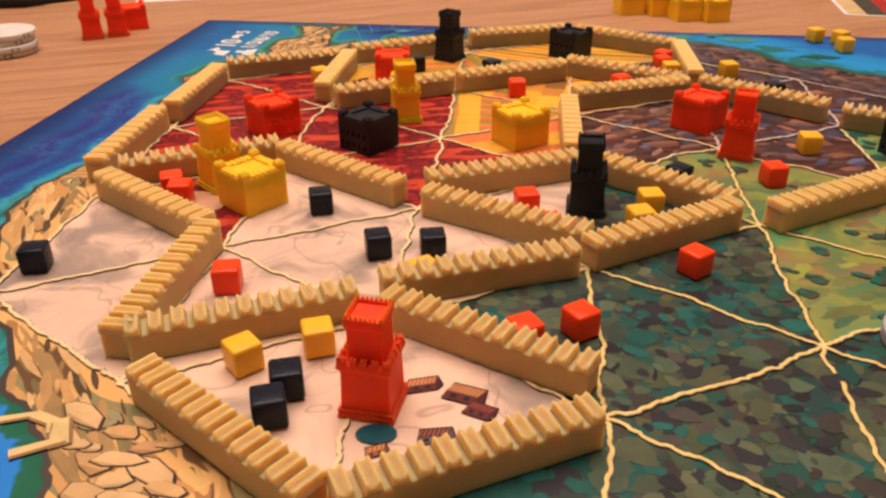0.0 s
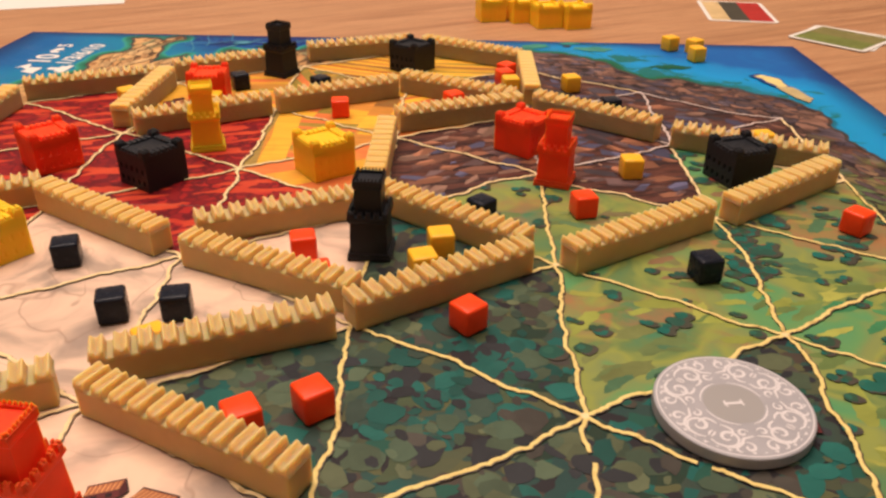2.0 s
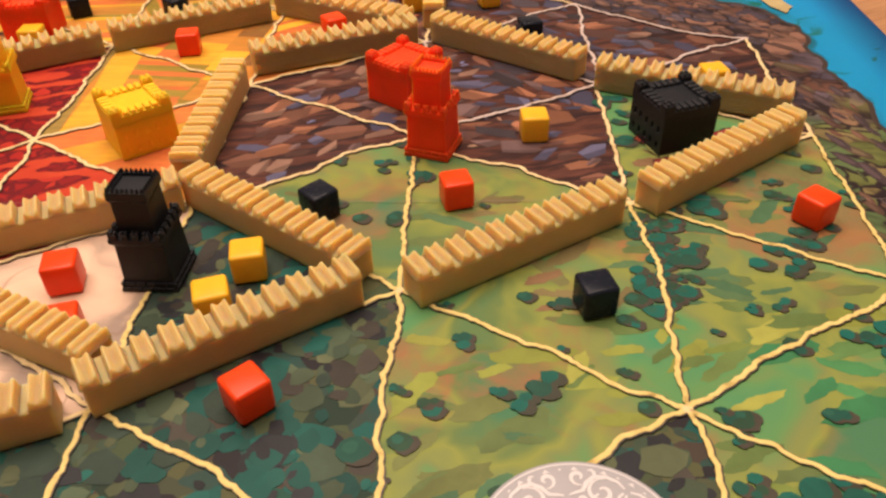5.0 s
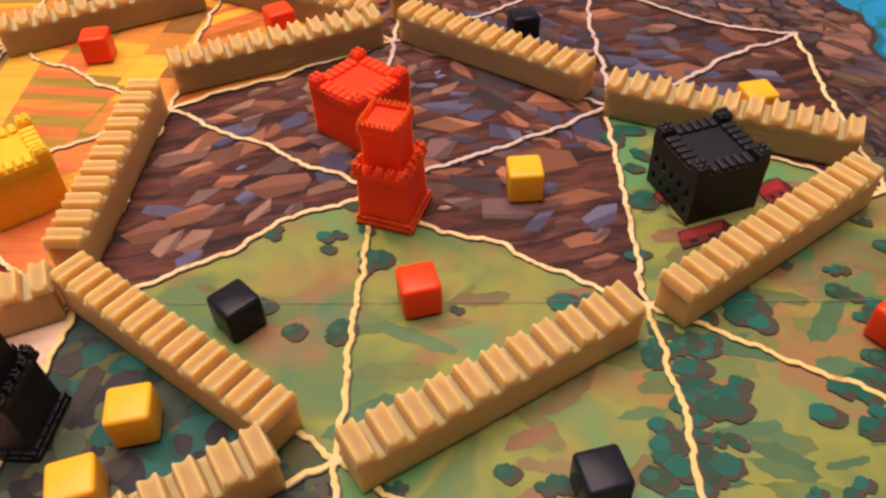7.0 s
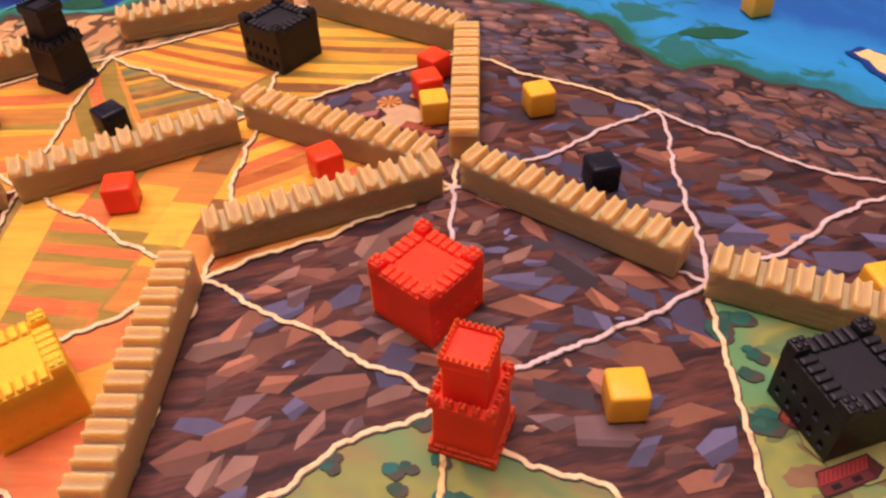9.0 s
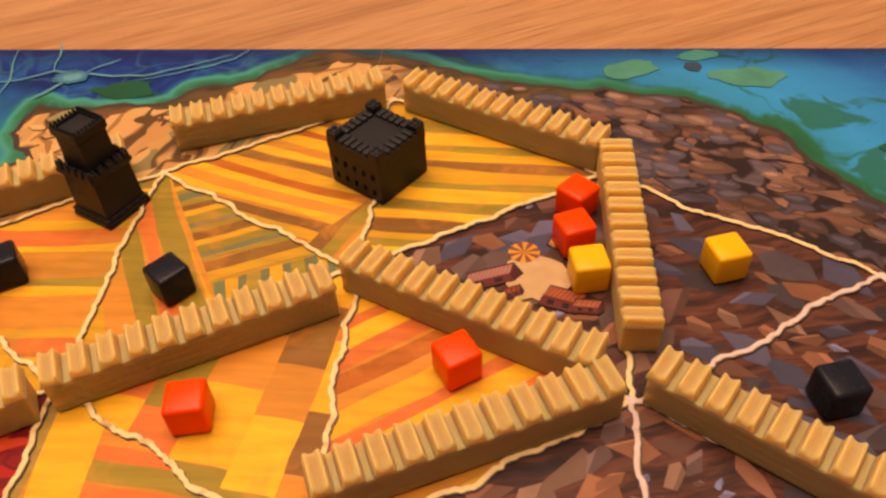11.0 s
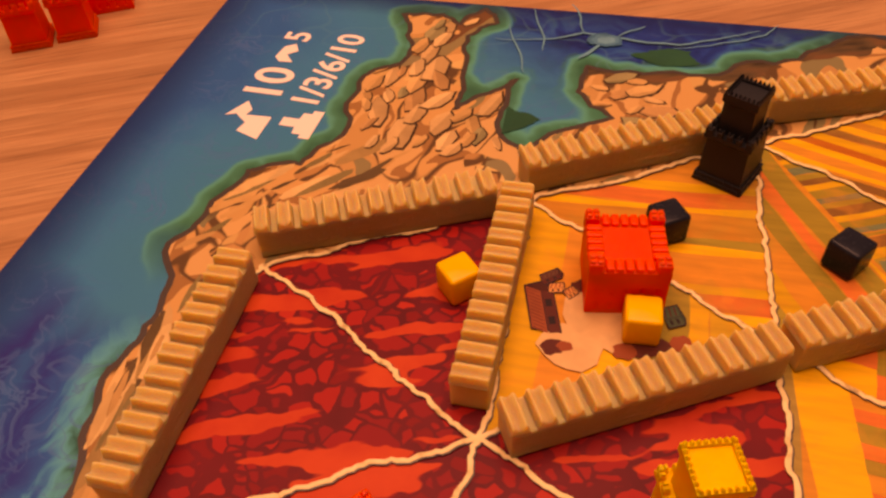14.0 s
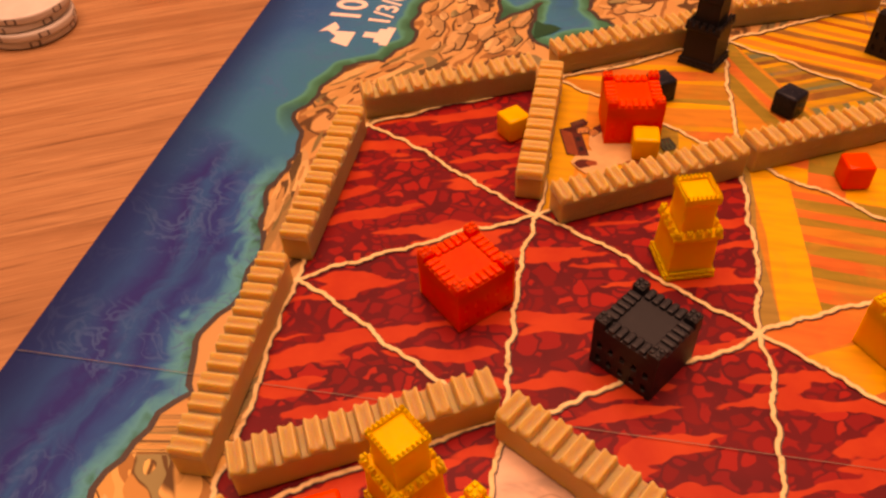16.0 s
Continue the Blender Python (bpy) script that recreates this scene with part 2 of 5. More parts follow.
ochre_sweep = m.ramp(stroke, [(0.0, (0.16, 0.075, 0.035)), (0.36, (0.25, 0.21, 0.10)), (0.42, (0.54, 0.31, 0.12)), (0.48, (0.64, 0.39, 0.165)), (0.53, (0.34, 0.17, 0.065)), (0.555, (0.62, 0.36, 0.14)), (0.62, (0.22, 0.20, 0.10)), (0.66, (0.50, 0.28, 0.11))], True)
ochre = m.ramp(rnd[0], [(0.0, (0.52, 0.28, 0.11)), (0.25, (0.66, 0.40, 0.165)), (0.5, (0.47, 0.25, 0.095)), (0.65, (0.60, 0.38, 0.15)), (0.86, (0.24, 0.21, 0.11))], True)
ochre_small = m.ramp(small[0], [(0.0, (0.58, 0.34, 0.13)), (0.4, (0.68, 0.46, 0.19)), (0.75, (0.40, 0.21, 0.08))], True)
boulders = m.stretch(m.warp(v, 70.0, 0.018), 1.0, 1.7, -28)
ne_rnd = m.sep(m.cells(boulders, 105.0))[0]
ne_edge = m.cells(boulders, 105.0, "DISTANCE_TO_EDGE", "Distance")
umber = m.ramp(ne_rnd, [(0.0, (0.085, 0.045, 0.038)), (0.2, (0.19, 0.090, 0.065)), (0.4, (0.075, 0.058, 0.080)), (0.6, (0.24, 0.125, 0.090)), (0.8, (0.12, 0.09, 0.11)), (0.9, (0.15, 0.07, 0.05))], True)
green = m.ramp(ne_rnd, [(0.0, (0.14, 0.16, 0.05)), (0.4, (0.24, 0.19, 0.08)), (0.7, (0.10, 0.15, 0.06))], True)
wob = m.math("MULTIPLY", m.math("SUBTRACT", m.noise(v, 40.0), 0.5), 0.09)
northeast = m.ramp(m.math("MULTIPLY_ADD", m.math("ADD", px, wob), 12.0, -0.7), [(0.2, (0, 0, 0)), (0.5, (1, 1, 1))])
southeast = m.ramp(m.math("MULTIPLY_ADD", m.math("ADD", py, wob), -12.0, 3.75), [(0.3, (0, 0, 0)), (0.6, (1, 1, 1))])
gap = m.mix(northeast, (0.115, 0.062, 0.028), (0.022, 0.014, 0.016))
width = m.math("MULTIPLY", m.math("SUBTRACT", m.noise(v, 60.0, 2.0), 0.45), 0.55)
rock = m.mix(m.ramp(m.math("ADD", edge, width), [(0.05, (1, 1, 1)), (0.09, (0, 0, 0))]), ochre, gap)
pebble = m.mix(m.ramp(m.math("ADD", small_edge, width), [(0.06, (1, 1, 1)), (0.12, (0, 0, 0))]), ochre_small, gap)
ne_shade = m.ramp(m.noise(m.stretch(w, 60.0, 170.0, -32), 1.0, 3.0), [(0.35, (0.35, 0.35, 0.38)), (0.6, (1, 1, 1))])
ne_rock = m.mix(m.ramp(m.math("ADD", ne_edge, m.math("MULTIPLY", width, 1.1)), [(0.06, (1, 1, 1)), (0.13, (0, 0, 0))]), m.mix(1.0, m.mix(southeast, umber, green), ne_shade, "MULTIPLY"), gap)
line = m.math("ABSOLUTE", m.math("SUBTRACT", m.noise(along, 20.0, 1.5, 0.4, 0.5), 0.5))
sweep = m.mix(m.ramp(m.math("ADD", line, m.math("MULTIPLY", width, 0.10)), [(0.008, (1, 1, 1)), (0.018, (0, 0, 0))]), ochre_sweep, gap)
where = m.math("SUBTRACT", m.math("SUBTRACT", m.noise(v, 34.0, 2.0), m.math("MULTIPLY", m.sep(south)[0], 0.12)), m.ramp(py, [(0.24, (0, 0, 0)), (0.27, (0.09, 0.09, 0.09)), (0.39, (0.09, 0.09, 0.09)), (0.425, (0, 0, 0))]))
mixed = m.mix(m.ramp(where, [(0.0, (0, 0, 0)), (0.53, (1, 1, 1))], True), sweep, rock)
ochre_shore = m.mix(1.0, m.mix(m.ramp(where, [(0.0, (0, 0, 0)), (0.60, (1, 1, 1))], True), mixed, pebble), m.mix(south, (0.85, 0.82, 0.80), (1.06, 1.06, 0.92)), "MULTIPLY")
m.color(m.mix(northeast, ochre_shore, ne_rock))
mat_coast = m.m

# red land: dark pebbled ground with lighter streaks
m, v = printed("red_land_print")
w = m.stretch(m.warp(v, 110.0, 0.009), 1.0, 1.25, 9)
rnd = m.sep(m.cells(w, 205.0, randomness=0.95))
edge = m.cells(w, 205.0, "DISTANCE_TO_EDGE", "Distance", 0.95)
ground = m.ramp(m.noise(v, 60.0, 3.0), [(0.35, (0.100, 0.006, 0.010)), (0.65, (0.150, 0.008, 0.012))])
cell = m.ramp(rnd[0], [(0.0, (0.20, 0.009, 0.010)), (0.3, (0.28, 0.014, 0.013)), (0.55, (0.23, 0.011, 0.013)), (0.75, (0.34, 0.018, 0.014)), (0.95, (0.42, 0.030, 0.018))], True)
grow = m.math("ADD", edge, m.math("MULTIPLY", m.math("SUBTRACT", rnd[1], 0.5), 0.16))
cell = m.mix(m.ramp(grow, [(0.10, (0, 0, 0)), (0.14, (1, 1, 1))]), ground, cell)
streak = m.noise(m.stretch(m.warp(v, 130.0, 0.005), 34.0, 165.0, 9), 1.0, 1.6, 0.45)
m.color(m.mix(m.ramp(streak, [(0.545, (0, 0, 0)), (0.556, (1, 1, 1))]), cell, m.ramp(m.noise(v, 70.0), [(0.3, (0.42, 0.034, 0.016)), (0.7, (0.55, 0.068, 0.024))])))
mat_redland = m.m

# desert: pale sand with grey washes and fine dune lines
m, v = printed("desert_print")
w = m.warp(v, 30.0, 0.03)
wash = m.noise(w, 38.0, 4.0, 0.5, 0.8)
west = m.math("MULTIPLY", m.math("MINIMUM", m.math("ADD", m.sep(v)[0], 0.055), 0.0), 1.6)
sand = m.ramp(m.math("ADD", wash, west), [(0.34, (0.32, 0.245, 0.20)), (0.42, (0.46, 0.34, 0.26)), (0.47, (0.62, 0.44, 0.33)), (0.56, (0.71, 0.52, 0.38)), (0.75, (0.67, 0.46, 0.33))])
lines = m.noise(m.warp(v, 40.0, 0.03), 24.0, 1.0, 0.4, 1.2)
ln = m.math("ABSOLUTE", m.math("SUBTRACT", lines, 0.5))
m.color(m.mix(m.ramp(ln, [(0.002, (0.5, 0.5, 0.5)), (0.006, (0, 0, 0))]), sand, (0.24, 0.15, 0.11)))
mat_desert = m.m

# forest: dense painted crowns and undergrowth seen from above
m, v = printed("forest_print")
w = m.warp(v, 150.0, 0.004)
sm = m.sep(m.cells(m.stretch(w, 1.0, 1.35, -12), 200.0))
lg = m.sep(m.cells(m.stretch(m.warp(v, 90.0, 0.006), 1.0, 1.3, 20), 104.0))
floor_tone = m.ramp(m.noise(v, 26.0, 3.0), [(0.35, (0.018, 0.050, 0.046)), (0.5, (0.034, 0.052, 0.040)), (0.65, (0.010, 0.072, 0.066))])
crown = m.ramp(sm[0], [(0.0, (0.020, 0.018, 0.021)), (0.24, (0.052, 0.062, 0.036)), (0.40, (0.056, 0.044, 0.034)), (0.55, (0.014, 0.072, 0.052)), (0.72, (0.080, 0.086, 0.038)), (0.88, (0.010, 0.090, 0.078))], True)
big = m.ramp(lg[1], [(0.0, (0.016, 0.034, 0.022)), (0.35, (0.056, 0.078, 0.038)), (0.6, (0.008, 0.080, 0.070)), (0.85, (0.068, 0.080, 0.042))], True)
layer1 = m.mix(m.ramp(sm[1], [(0.0, (0, 0, 0)), (0.42, (1, 1, 1))], True), floor_tone, crown)
m.color(m.mix(m.ramp(lg[0], [(0.0, (0, 0, 0)), (0.66, (0.92, 0.92, 0.92))], True), layer1, big))
mat_forest = m.m

# grassland: washes of green, earth patches
m, v = printed("grass_print")
w = m.warp(v, 40.0, 0.02)
wash = m.noise(w, 34.0, 3.0, 0.45, 0.6)
g = m.ramp(wash, [(0.28, (0.060, 0.180, 0.090)), (0.40, (0.120, 0.185, 0.060)), (0.47, (0.23, 0.265, 0.058)), (0.54, (0.180, 0.225, 0.075)), (0.61, (0.105, 0.255, 0.090)), (0.74, (0.055, 0.240, 0.120))])
earth = m.noise(m.warp(v, 60.0, 0.02), 24.0, 4.0, 0.6, 0.5)
m.color(m.mix(m.ramp(earth, [(0.52, (0, 0, 0)), (0.62, (0.75, 0.75, 0.75))]), g, m.ramp(m.noise(v, 90.0), [(0.4, (0.25, 0.15, 0.065)), (0.65, (0.36, 0.115, 0.060))])))
mat_grass = m.m

# mountains: the dark streaked ground between the painted stones
m, v = printed("mountain_print")
w = m.warp(v, 110.0, 0.004)


def slabs(sx, sy, turn):
    return m.stretch(w, sx, sy, turn)


streak = m.noise(slabs(34.0, 260.0, 7), 1.0, 4.0, 0.6, 0.4)
ground = m.ramp(streak, [(0.32, (0.024, 0.014, 0.017)), (0.46, (0.055, 0.024, 0.021)), (0.56, (0.130, 0.048, 0.032)), (0.70, (0.065, 0.032, 0.034))])
brush = m.ramp(m.noise(slabs(160.0, 600.0, 6), 1.0, 3.0), [(0.35, (0.60, 0.58, 0.60)), (0.65, (0.98, 0.95, 0.98))])
m.color(m.mix(1.0, ground, brush, "MULTIPLY"))
mat_rock = m.m

# any flat printed colour comes from the mesh's own tint
m, v = printed("tinted_print")
at = m.node("Attribute")
at.attribute_name = "tint"
uneven = m.ramp(m.noise(m.warp(v, 120.0, 0.01), 110.0, 4.0, 0.6), [(0.3, (0.74, 0.74, 0.74)), (0.7, (1, 1, 1))])
m.color(m.mix(1.0, at.outputs["Color"], uneven, "MULTIPLY"))
mat_tint = m.m
m, v = printed("field_print")
at = m.node("Attribute")
at.attribute_name = "tint"
w = m.warp(v, 60.0, 0.02)
wash = m.mix(m.ramp(m.noise(w, 46.0, 4.0, 0.6), [(0.50, (0, 0, 0)), (0.66, (0.42, 0.42, 0.42))]), at.outputs["Color"], (0.36, 0.25, 0.045))
wash = m.mix(m.ramp(m.noise(m.warp(v, 80.0, 0.02), 70.0, 3.0, 0.6, 0.5), [(0.54, (0, 0, 0)), (0.70, (0.40, 0.40, 0.40))]), wash, (0.72, 0.28, 0.05))
dry = m.ramp(m.noise(m.stretch(v, 60.0, 420.0, -8), 1.0, 3.0), [(0.3, (0.78, 0.78, 0.78)), (0.62, (1, 1, 1))])
m.color(m.mix(1.0, wash, dry, "MULTIPLY"))
mat_fields = m.m

m, v = printed("road_print")
at = m.node("Attribute")
at.attribute_name = "tint"
m.color(m.mix(1.0, at.outputs["Color"], m.ramp(m.noise(v, 300.0, 4.0), [(0.30, (0.55, 0.48, 0.40)), (0.40, (0.92, 0.88, 0.82)), (0.6, (1, 1, 1))]), "MULTIPLY"))
mat_road = m.m
m, v = printed("shore_band_print")
m.color(m.ramp(m.noise(m.stretch(v, 60.0, 220.0, 12), 1.0, 3.0), [(0.35, (0.035, 0.024, 0.014)), (0.5, (0.085, 0.055, 0.028)), (0.65, (0.14, 0.066, 0.030))]))
mat_shore_band = m.m
mat_ink = Mat("dark_ink", 0.45).color((0.035, 0.022, 0.018)).m
mat_white = Mat("white_ink", 0.4).color((0.72, 0.70, 0.66)).m
mat_board = Mat("board_cardboard", 0.75).color((0.035, 0.040, 0.075)).m


# ---- mesh helpers ----
def mesh_object(name, bm, material, parent=None, smooth=False):
    me = bpy.data.meshes.new(name)
    bm.normal_update()
    bm.to_mesh(me)
    bm.free()
    me.materials.append(material)
    if smooth:
        for p in me.polygons:
            p.use_smooth = True
    ob = new(name, me)
    ob.parent = parent
    return ob


def part(name, bm, material, parent, label="", smooth=False):
    ob = mesh_object(name, bm, material, parent, smooth)
    return tagged(ob, label)


def box(bm, x0, x1, y0, y1, z0, z1, bevel=0.0):
    vs = [bm.verts.new(p) for p in ((x0, y0, z0), (x1, y0, z0), (x1, y1, z0), (x0, y1, z0), (x0, y0, z1), (x1, y0, z1), (x1, y1, z1), (x0, y1, z1))]
    fs = [bm.faces.new([vs[i] for i in f]) for f in ((0, 3, 2, 1), (4, 5, 6, 7), (0, 1, 5, 4), (1, 2, 6, 5), (2, 3, 7, 6), (3, 0, 4, 7))]
    if bevel:
        es = list({e for f in fs for e in f.edges})
        bmesh.ops.bevel(bm, geom=es, offset=bevel, segments=2, profile=0.6, affect="EDGES")
    return bm


def frustum(bm, rings):
    """A stack of squares (half width, z), closed at both ends."""
    loops = [[bm.verts.new((sx * h, sy * h, z)) for sx, sy in ((-1, -1), (1, -1), (1, 1), (-1, 1))] for h, z in rings]
    for a, b in zip(loops, loops[1:]):
        for i in range(4):
            bm.faces.new((a[i], a[(i + 1) % 4], b[(i + 1) % 4], b[i]))
    bm.faces.new(loops[0][::-1])
    bm.faces.new(loops[-1])
    return bm


def thing(name, at, turn, label, category, group="", tilt=0.0):
    ob = new(name)
    ob.empty_display_size = 0.005
    ob.matrix_world = pose(at[0], at[1], at[2], tilt, 0, turn)
    return tagged(ob, label, category, group)


# ---- the room and the table ----
TABLE_Z = -2.6 * MM
wall_paint = Mat("room_paint", 0.8)
wall_paint.color(wall_paint.ramp(wall_paint.noise(wall_paint.space(), 3.0), [(0.3, (0.72, 0.68, 0.62)), (0.7, (0.78, 0.74, 0.68))]))
floor_paint = Mat("room_floor_wood", 0.5)
floor_paint.color(floor_paint.ramp(floor_paint.noise(floor_paint.space((1, 9, 1)), 4.0), [(0.3, (0.16, 0.09, 0.05)), (0.7, (0.26, 0.15, 0.085))]))
RX0, RX1, RY0, RY1, RZ0, RZ1 = -1.9, 2.1, -1.7, 2.4, -0.757, 1.75
for name, dims, mat in (
    ("floor", (RX0, RX1, RY0, RY1, RZ0 - 0.1, RZ0), floor_paint.m),
    ("ceiling", (RX0, RX1, RY0, RY1, RZ1, RZ1 + 0.1), wall_paint.m),
    ("wall_north", (RX0, RX1, RY1, RY1 + 0.1, RZ0 - 0.1, RZ1 + 0.1), wall_paint.m),
    ("wall_south", (RX0, RX1, RY0 - 0.1, RY0, RZ0 - 0.1, RZ1 + 0.1), wall_paint.m),
    ("wall_east", (RX1, RX1 + 0.1, RY0 - 0.1, RY1 + 0.1, RZ0 - 0.1, RZ1 + 0.1), wall_paint.m),
    ("wall_west", (RX0 - 0.1, RX0, RY0 - 0.1, RY1 + 0.1, RZ0 - 0.1, RZ1 + 0.1), wall_paint.m),
):
    tagged(mesh_object(name, box(bmesh.new(), *dims), mat), "plain painted surface closing the room" if name != "floor" else "brown wooden floor of the room", "room", kind="structure")

table = thing("table", (0.07, 0.26, RZ0), 0, "warm brown wooden table with visible grain", "table")
part("tabletop", box(bmesh.new(), -0.85, 0.85, -0.55, 0.55, TABLE_Z - 0.03 - RZ0, TABLE_Z - RZ0, 0.004), mat_table, table)
for sx in (-1, 1):
    for sy in (-1, 1):
        part("leg", box(bmesh.new(), sx * 0.76 - 0.035, sx * 0.76 + 0.035, sy * 0.46 - 0.035, sy * 0.46 + 0.035, 0, TABLE_Z - 0.03 - RZ0, 0.004), mat_table, table)

lamp = thing("ceiling_lamp", (LAMP_AT[0], LAMP_AT[1], RZ1), 0, "round white ceiling lamp hanging above the table", "lamp")
bm = bmesh.new()
bmesh.ops.create_cone(bm, cap_ends=True, segments=32, radius1=LAMP_SIZE * 0.6, radius2=0.05, depth=0.06, matrix=pose(0, 0, LAMP_AT[2] + 0.045 - RZ1))
part("shade", bm, wall_paint.m, lamp)
bm = bmesh.new()
drop = RZ1 - LAMP_AT[2] - 0.07
bmesh.ops.create_cone(bm, cap_ends=True, segments=12, radius1=0.006, radius2=0.006, depth=drop, matrix=pose(0, 0, -drop / 2))
part("cord", bm, mat_ink, lamp)

# ---- the game board ----
EX, EY = Vector((math.cos(radians(-7.8)), math.sin(radians(-7.8)))), Vector((-math.sin(radians(-7.8)), math.cos(radians(-7.8))))
NW, BW, BH = Vector((-138.5 * MM, 503 * MM)), 436 * MM, 448 * MM


def on_board(a, b):
    """A place on the board: a metres along its top edge from the north-west corner, b metres down."""
    return NW + EX * a - EY * b


board = thing("game_board", (0, 0, 0), 0, "folding cardboard game board with a painted island map", "game board")
bm = bmesh.new()
c = [on_board(a, b) for a, b in ((0, BH), (BW, BH), (BW, 0), (0, 0))]
lo, hi = [bm.verts.new((p.x, p.y, TABLE_Z)) for p in c], [bm.verts.new((p.x, p.y, -0.00006)) for p in c]
for i in range(4):
    bm.faces.new((lo[i], lo[(i + 1) % 4], hi[(i + 1) % 4], hi[i]))
bm.faces.new(lo[::-1])
bm.faces.new(hi)
part("panel", bm, mat_board, board)

# island outline in millimetres, clockwise from the south-west
WEST = [(-58, 80), (-73, 102), (-76, 111), (-81, 121), (-96, 136), (-118, 170), (-134, 214), (-136, 243), (-123, 271), (-125, 290), (-118, 321), (-121, 342),
        (-116, 357), (-121, 378), (-115, 393), (-109, 405), (-96, 408), (-87, 421), (-86, 449), (-76, 456), (-74, 468), (-79, 485), (-66, 485),
        (-60, 479), (-52, 489), (-48, 480), (-57, 472), (-57, 449), (-58, 433), (-52, 440), (-41, 449), (-46, 428), (-38, 414)]
EAST = [(-15, 431), (-24, 443), (-21, 456), (12, 452), (40, 461), (57, 474), (72, 470), (91, 462), (108, 451), (138, 444),
        (164, 432), (178, 416), (184, 398), (192, 386), (203, 389), (228, 371), (242, 356), (251, 336), (244, 303), (246, 286), (242, 261), (230, 233),
        (228, 214), (234, 190), (224, 140), (190, 85), (120, 45), (40, 25), (-25, 45)]


def rough_line(points, amount, rounds, seed, closed=True, finer=0.0):
    """Midpoint subdivision of an outline, for an uneven painted edge."""
    rng = random.Random(seed)
    pts = [Vector(p) for p in points]
    for r in range(rounds):
        out = []
        for i, p in enumerate(pts):
            out.append(p)
            if not closed and i == len(pts) - 1:
                break
            q = pts[(i + 1) % len(pts)]
            d = q - p
            out.append((p + q) / 2 + Vector((-d.y, d.x)) * rng.uniform(-amount, amount) * (1 + r * finer))
        pts = out
    return pts


island = rough_line([(x * MM, y * MM) for x, y in WEST + EAST], 0.13, 3, 4)
coast_np = np.array([(p.x, p.y) for p in island])


def coast_distance(p):
    a, b = coast_np, np.roll(coast_np, -1, 0)
    d = b - a
    t = np.clip(((p - a) * d).sum(1) / (d * d).sum(1), 0, 1)
    return float(np.min(np.linalg.norm(a + d * t[:, None] - p, axis=1)))


bm = bmesh.new()
N1, N2 = 110, 112
vs = [[bm.verts.new((*on_board(BW * i / N1, BH * j / N2), 0)) for j in range(N2 + 1)] for i in range(N1 + 1)]
for i in range(N1):
    for j in range(N2):
        bm.faces.new((vs[i][j], vs[i][j + 1], vs[i + 1][j + 1], vs[i + 1][j]))
sea = part("sea_print", bm, mat_sea, board, "blue and teal painted sea")
layer = sea.data.attributes.new("coast", "FLOAT", "POINT")
layer.data.foreach_set("value", [min(1.0, coast_distance(np.array(v.co[:2])) / 0.042) for v in sea.data.vertices])
# the print darkens to navy along the board's margin
layer = sea.data.attributes.new("rim", "FLOAT", "POINT")
layer.data.foreach_set("value", [min(1.0, min(i, N1 - i) * BW / N1 / 0.017, min(j, N2 - j) * BH / N2 / 0.012) for i in range(N1 + 1) for j in range(N2 + 1)])


def flat(bm, pts, z):
    f = bm.faces.new([bm.verts.new((p[0], p[1], z)) for p in pts])
    f.normal_update()
    if f.normal.z < 0:
        f.normal_flip()
    return f


def ribbon(bm, pts, width, z, closed=False, taper=False):
    """A flat strip along a line; width may vary."""
    n = len(pts)
    rows = []
    for i, p in enumerate(pts):
        a = pts[(i - 1) % n] if closed or i else p
        b = pts[(i + 1) % n] if closed or i < n - 1 else p
        d = (Vector(b) - Vector(a))
        d.normalize()
        w = (width[i] if isinstance(width, list) else width) * (0.5 if not taper else 0.5 * (0.25 + 0.75 * math.sin(math.pi * min(1, max(0, (i + 0.5) / n)))))
        side = Vector((-d.y, d.x)) * w
        rise = z + i * 2.0e-8
        rows.append((bm.verts.new((p[0] + side.x, p[1] + side.y, rise)), bm.verts.new((p[0] - side.x, p[1] - side.y, rise))))
    for i in range(n if closed else n - 1):
        (a, b), (c, d) = rows[i], rows[(i + 1) % n]
        f = bm.faces.new((a, b, d, c))
        f.normal_update()
        if f.normal.z < 0:
            f.normal_flip()


bm = bmesh.new()
flat(bm, island, 0.00004)
bmesh.ops.triangulate(bm, faces=bm.faces[:])
part("coast_print", bm, mat_coast, board, "painted ochre and brown rocky shore")
bm = bmesh.new()
ribbon(bm, [p + Vector((0.0004, -0.0003)) for p in island], 0.0016, 0.00006, True)
part("shore_outline", bm, mat_ink, board)
rng = random.Random(12)
shore = island[(len(WEST) + 1) * 8:(len(WEST) + 9) * 8]
bm = bmesh.new()
inner = rough_line([p + Vector((0.001, -0.0065 * (0.35 + 0.65 * math.sin(math.pi * k / len(shore))))) for k, p in list(enumerate(shore))[::7]], 0.18, 3, 77, False)
flat(bm, shore + inner[::-1], 0.00005)
bmesh.ops.triangulate(bm, faces=bm.faces[:])
part("shore_band_print", bm, mat_shore_band, board, "dark olive-brown painted bank")

# ---- the road net: a triangular net, three steps out from its middle ----
ORIGIN, U, V = Vector((0.1046, 0.2132)), Vector((0.05807, 0.02520)), Vector((0.00834, 0.06430))


# outer crossings that the painter set a little off the net, in mm
NUDGE = {(-4, 3): (-2.8, -0.3), (-4, 4): (-1.7, 1.4), (-3, 4): (0.0, 1.2), (2, -1): (0.0, 2.0)}


def spot(i, j):
    return ORIGIN + U * i + V * j + Vector(NUDGE.get((i, j), (0, 0))) * MM


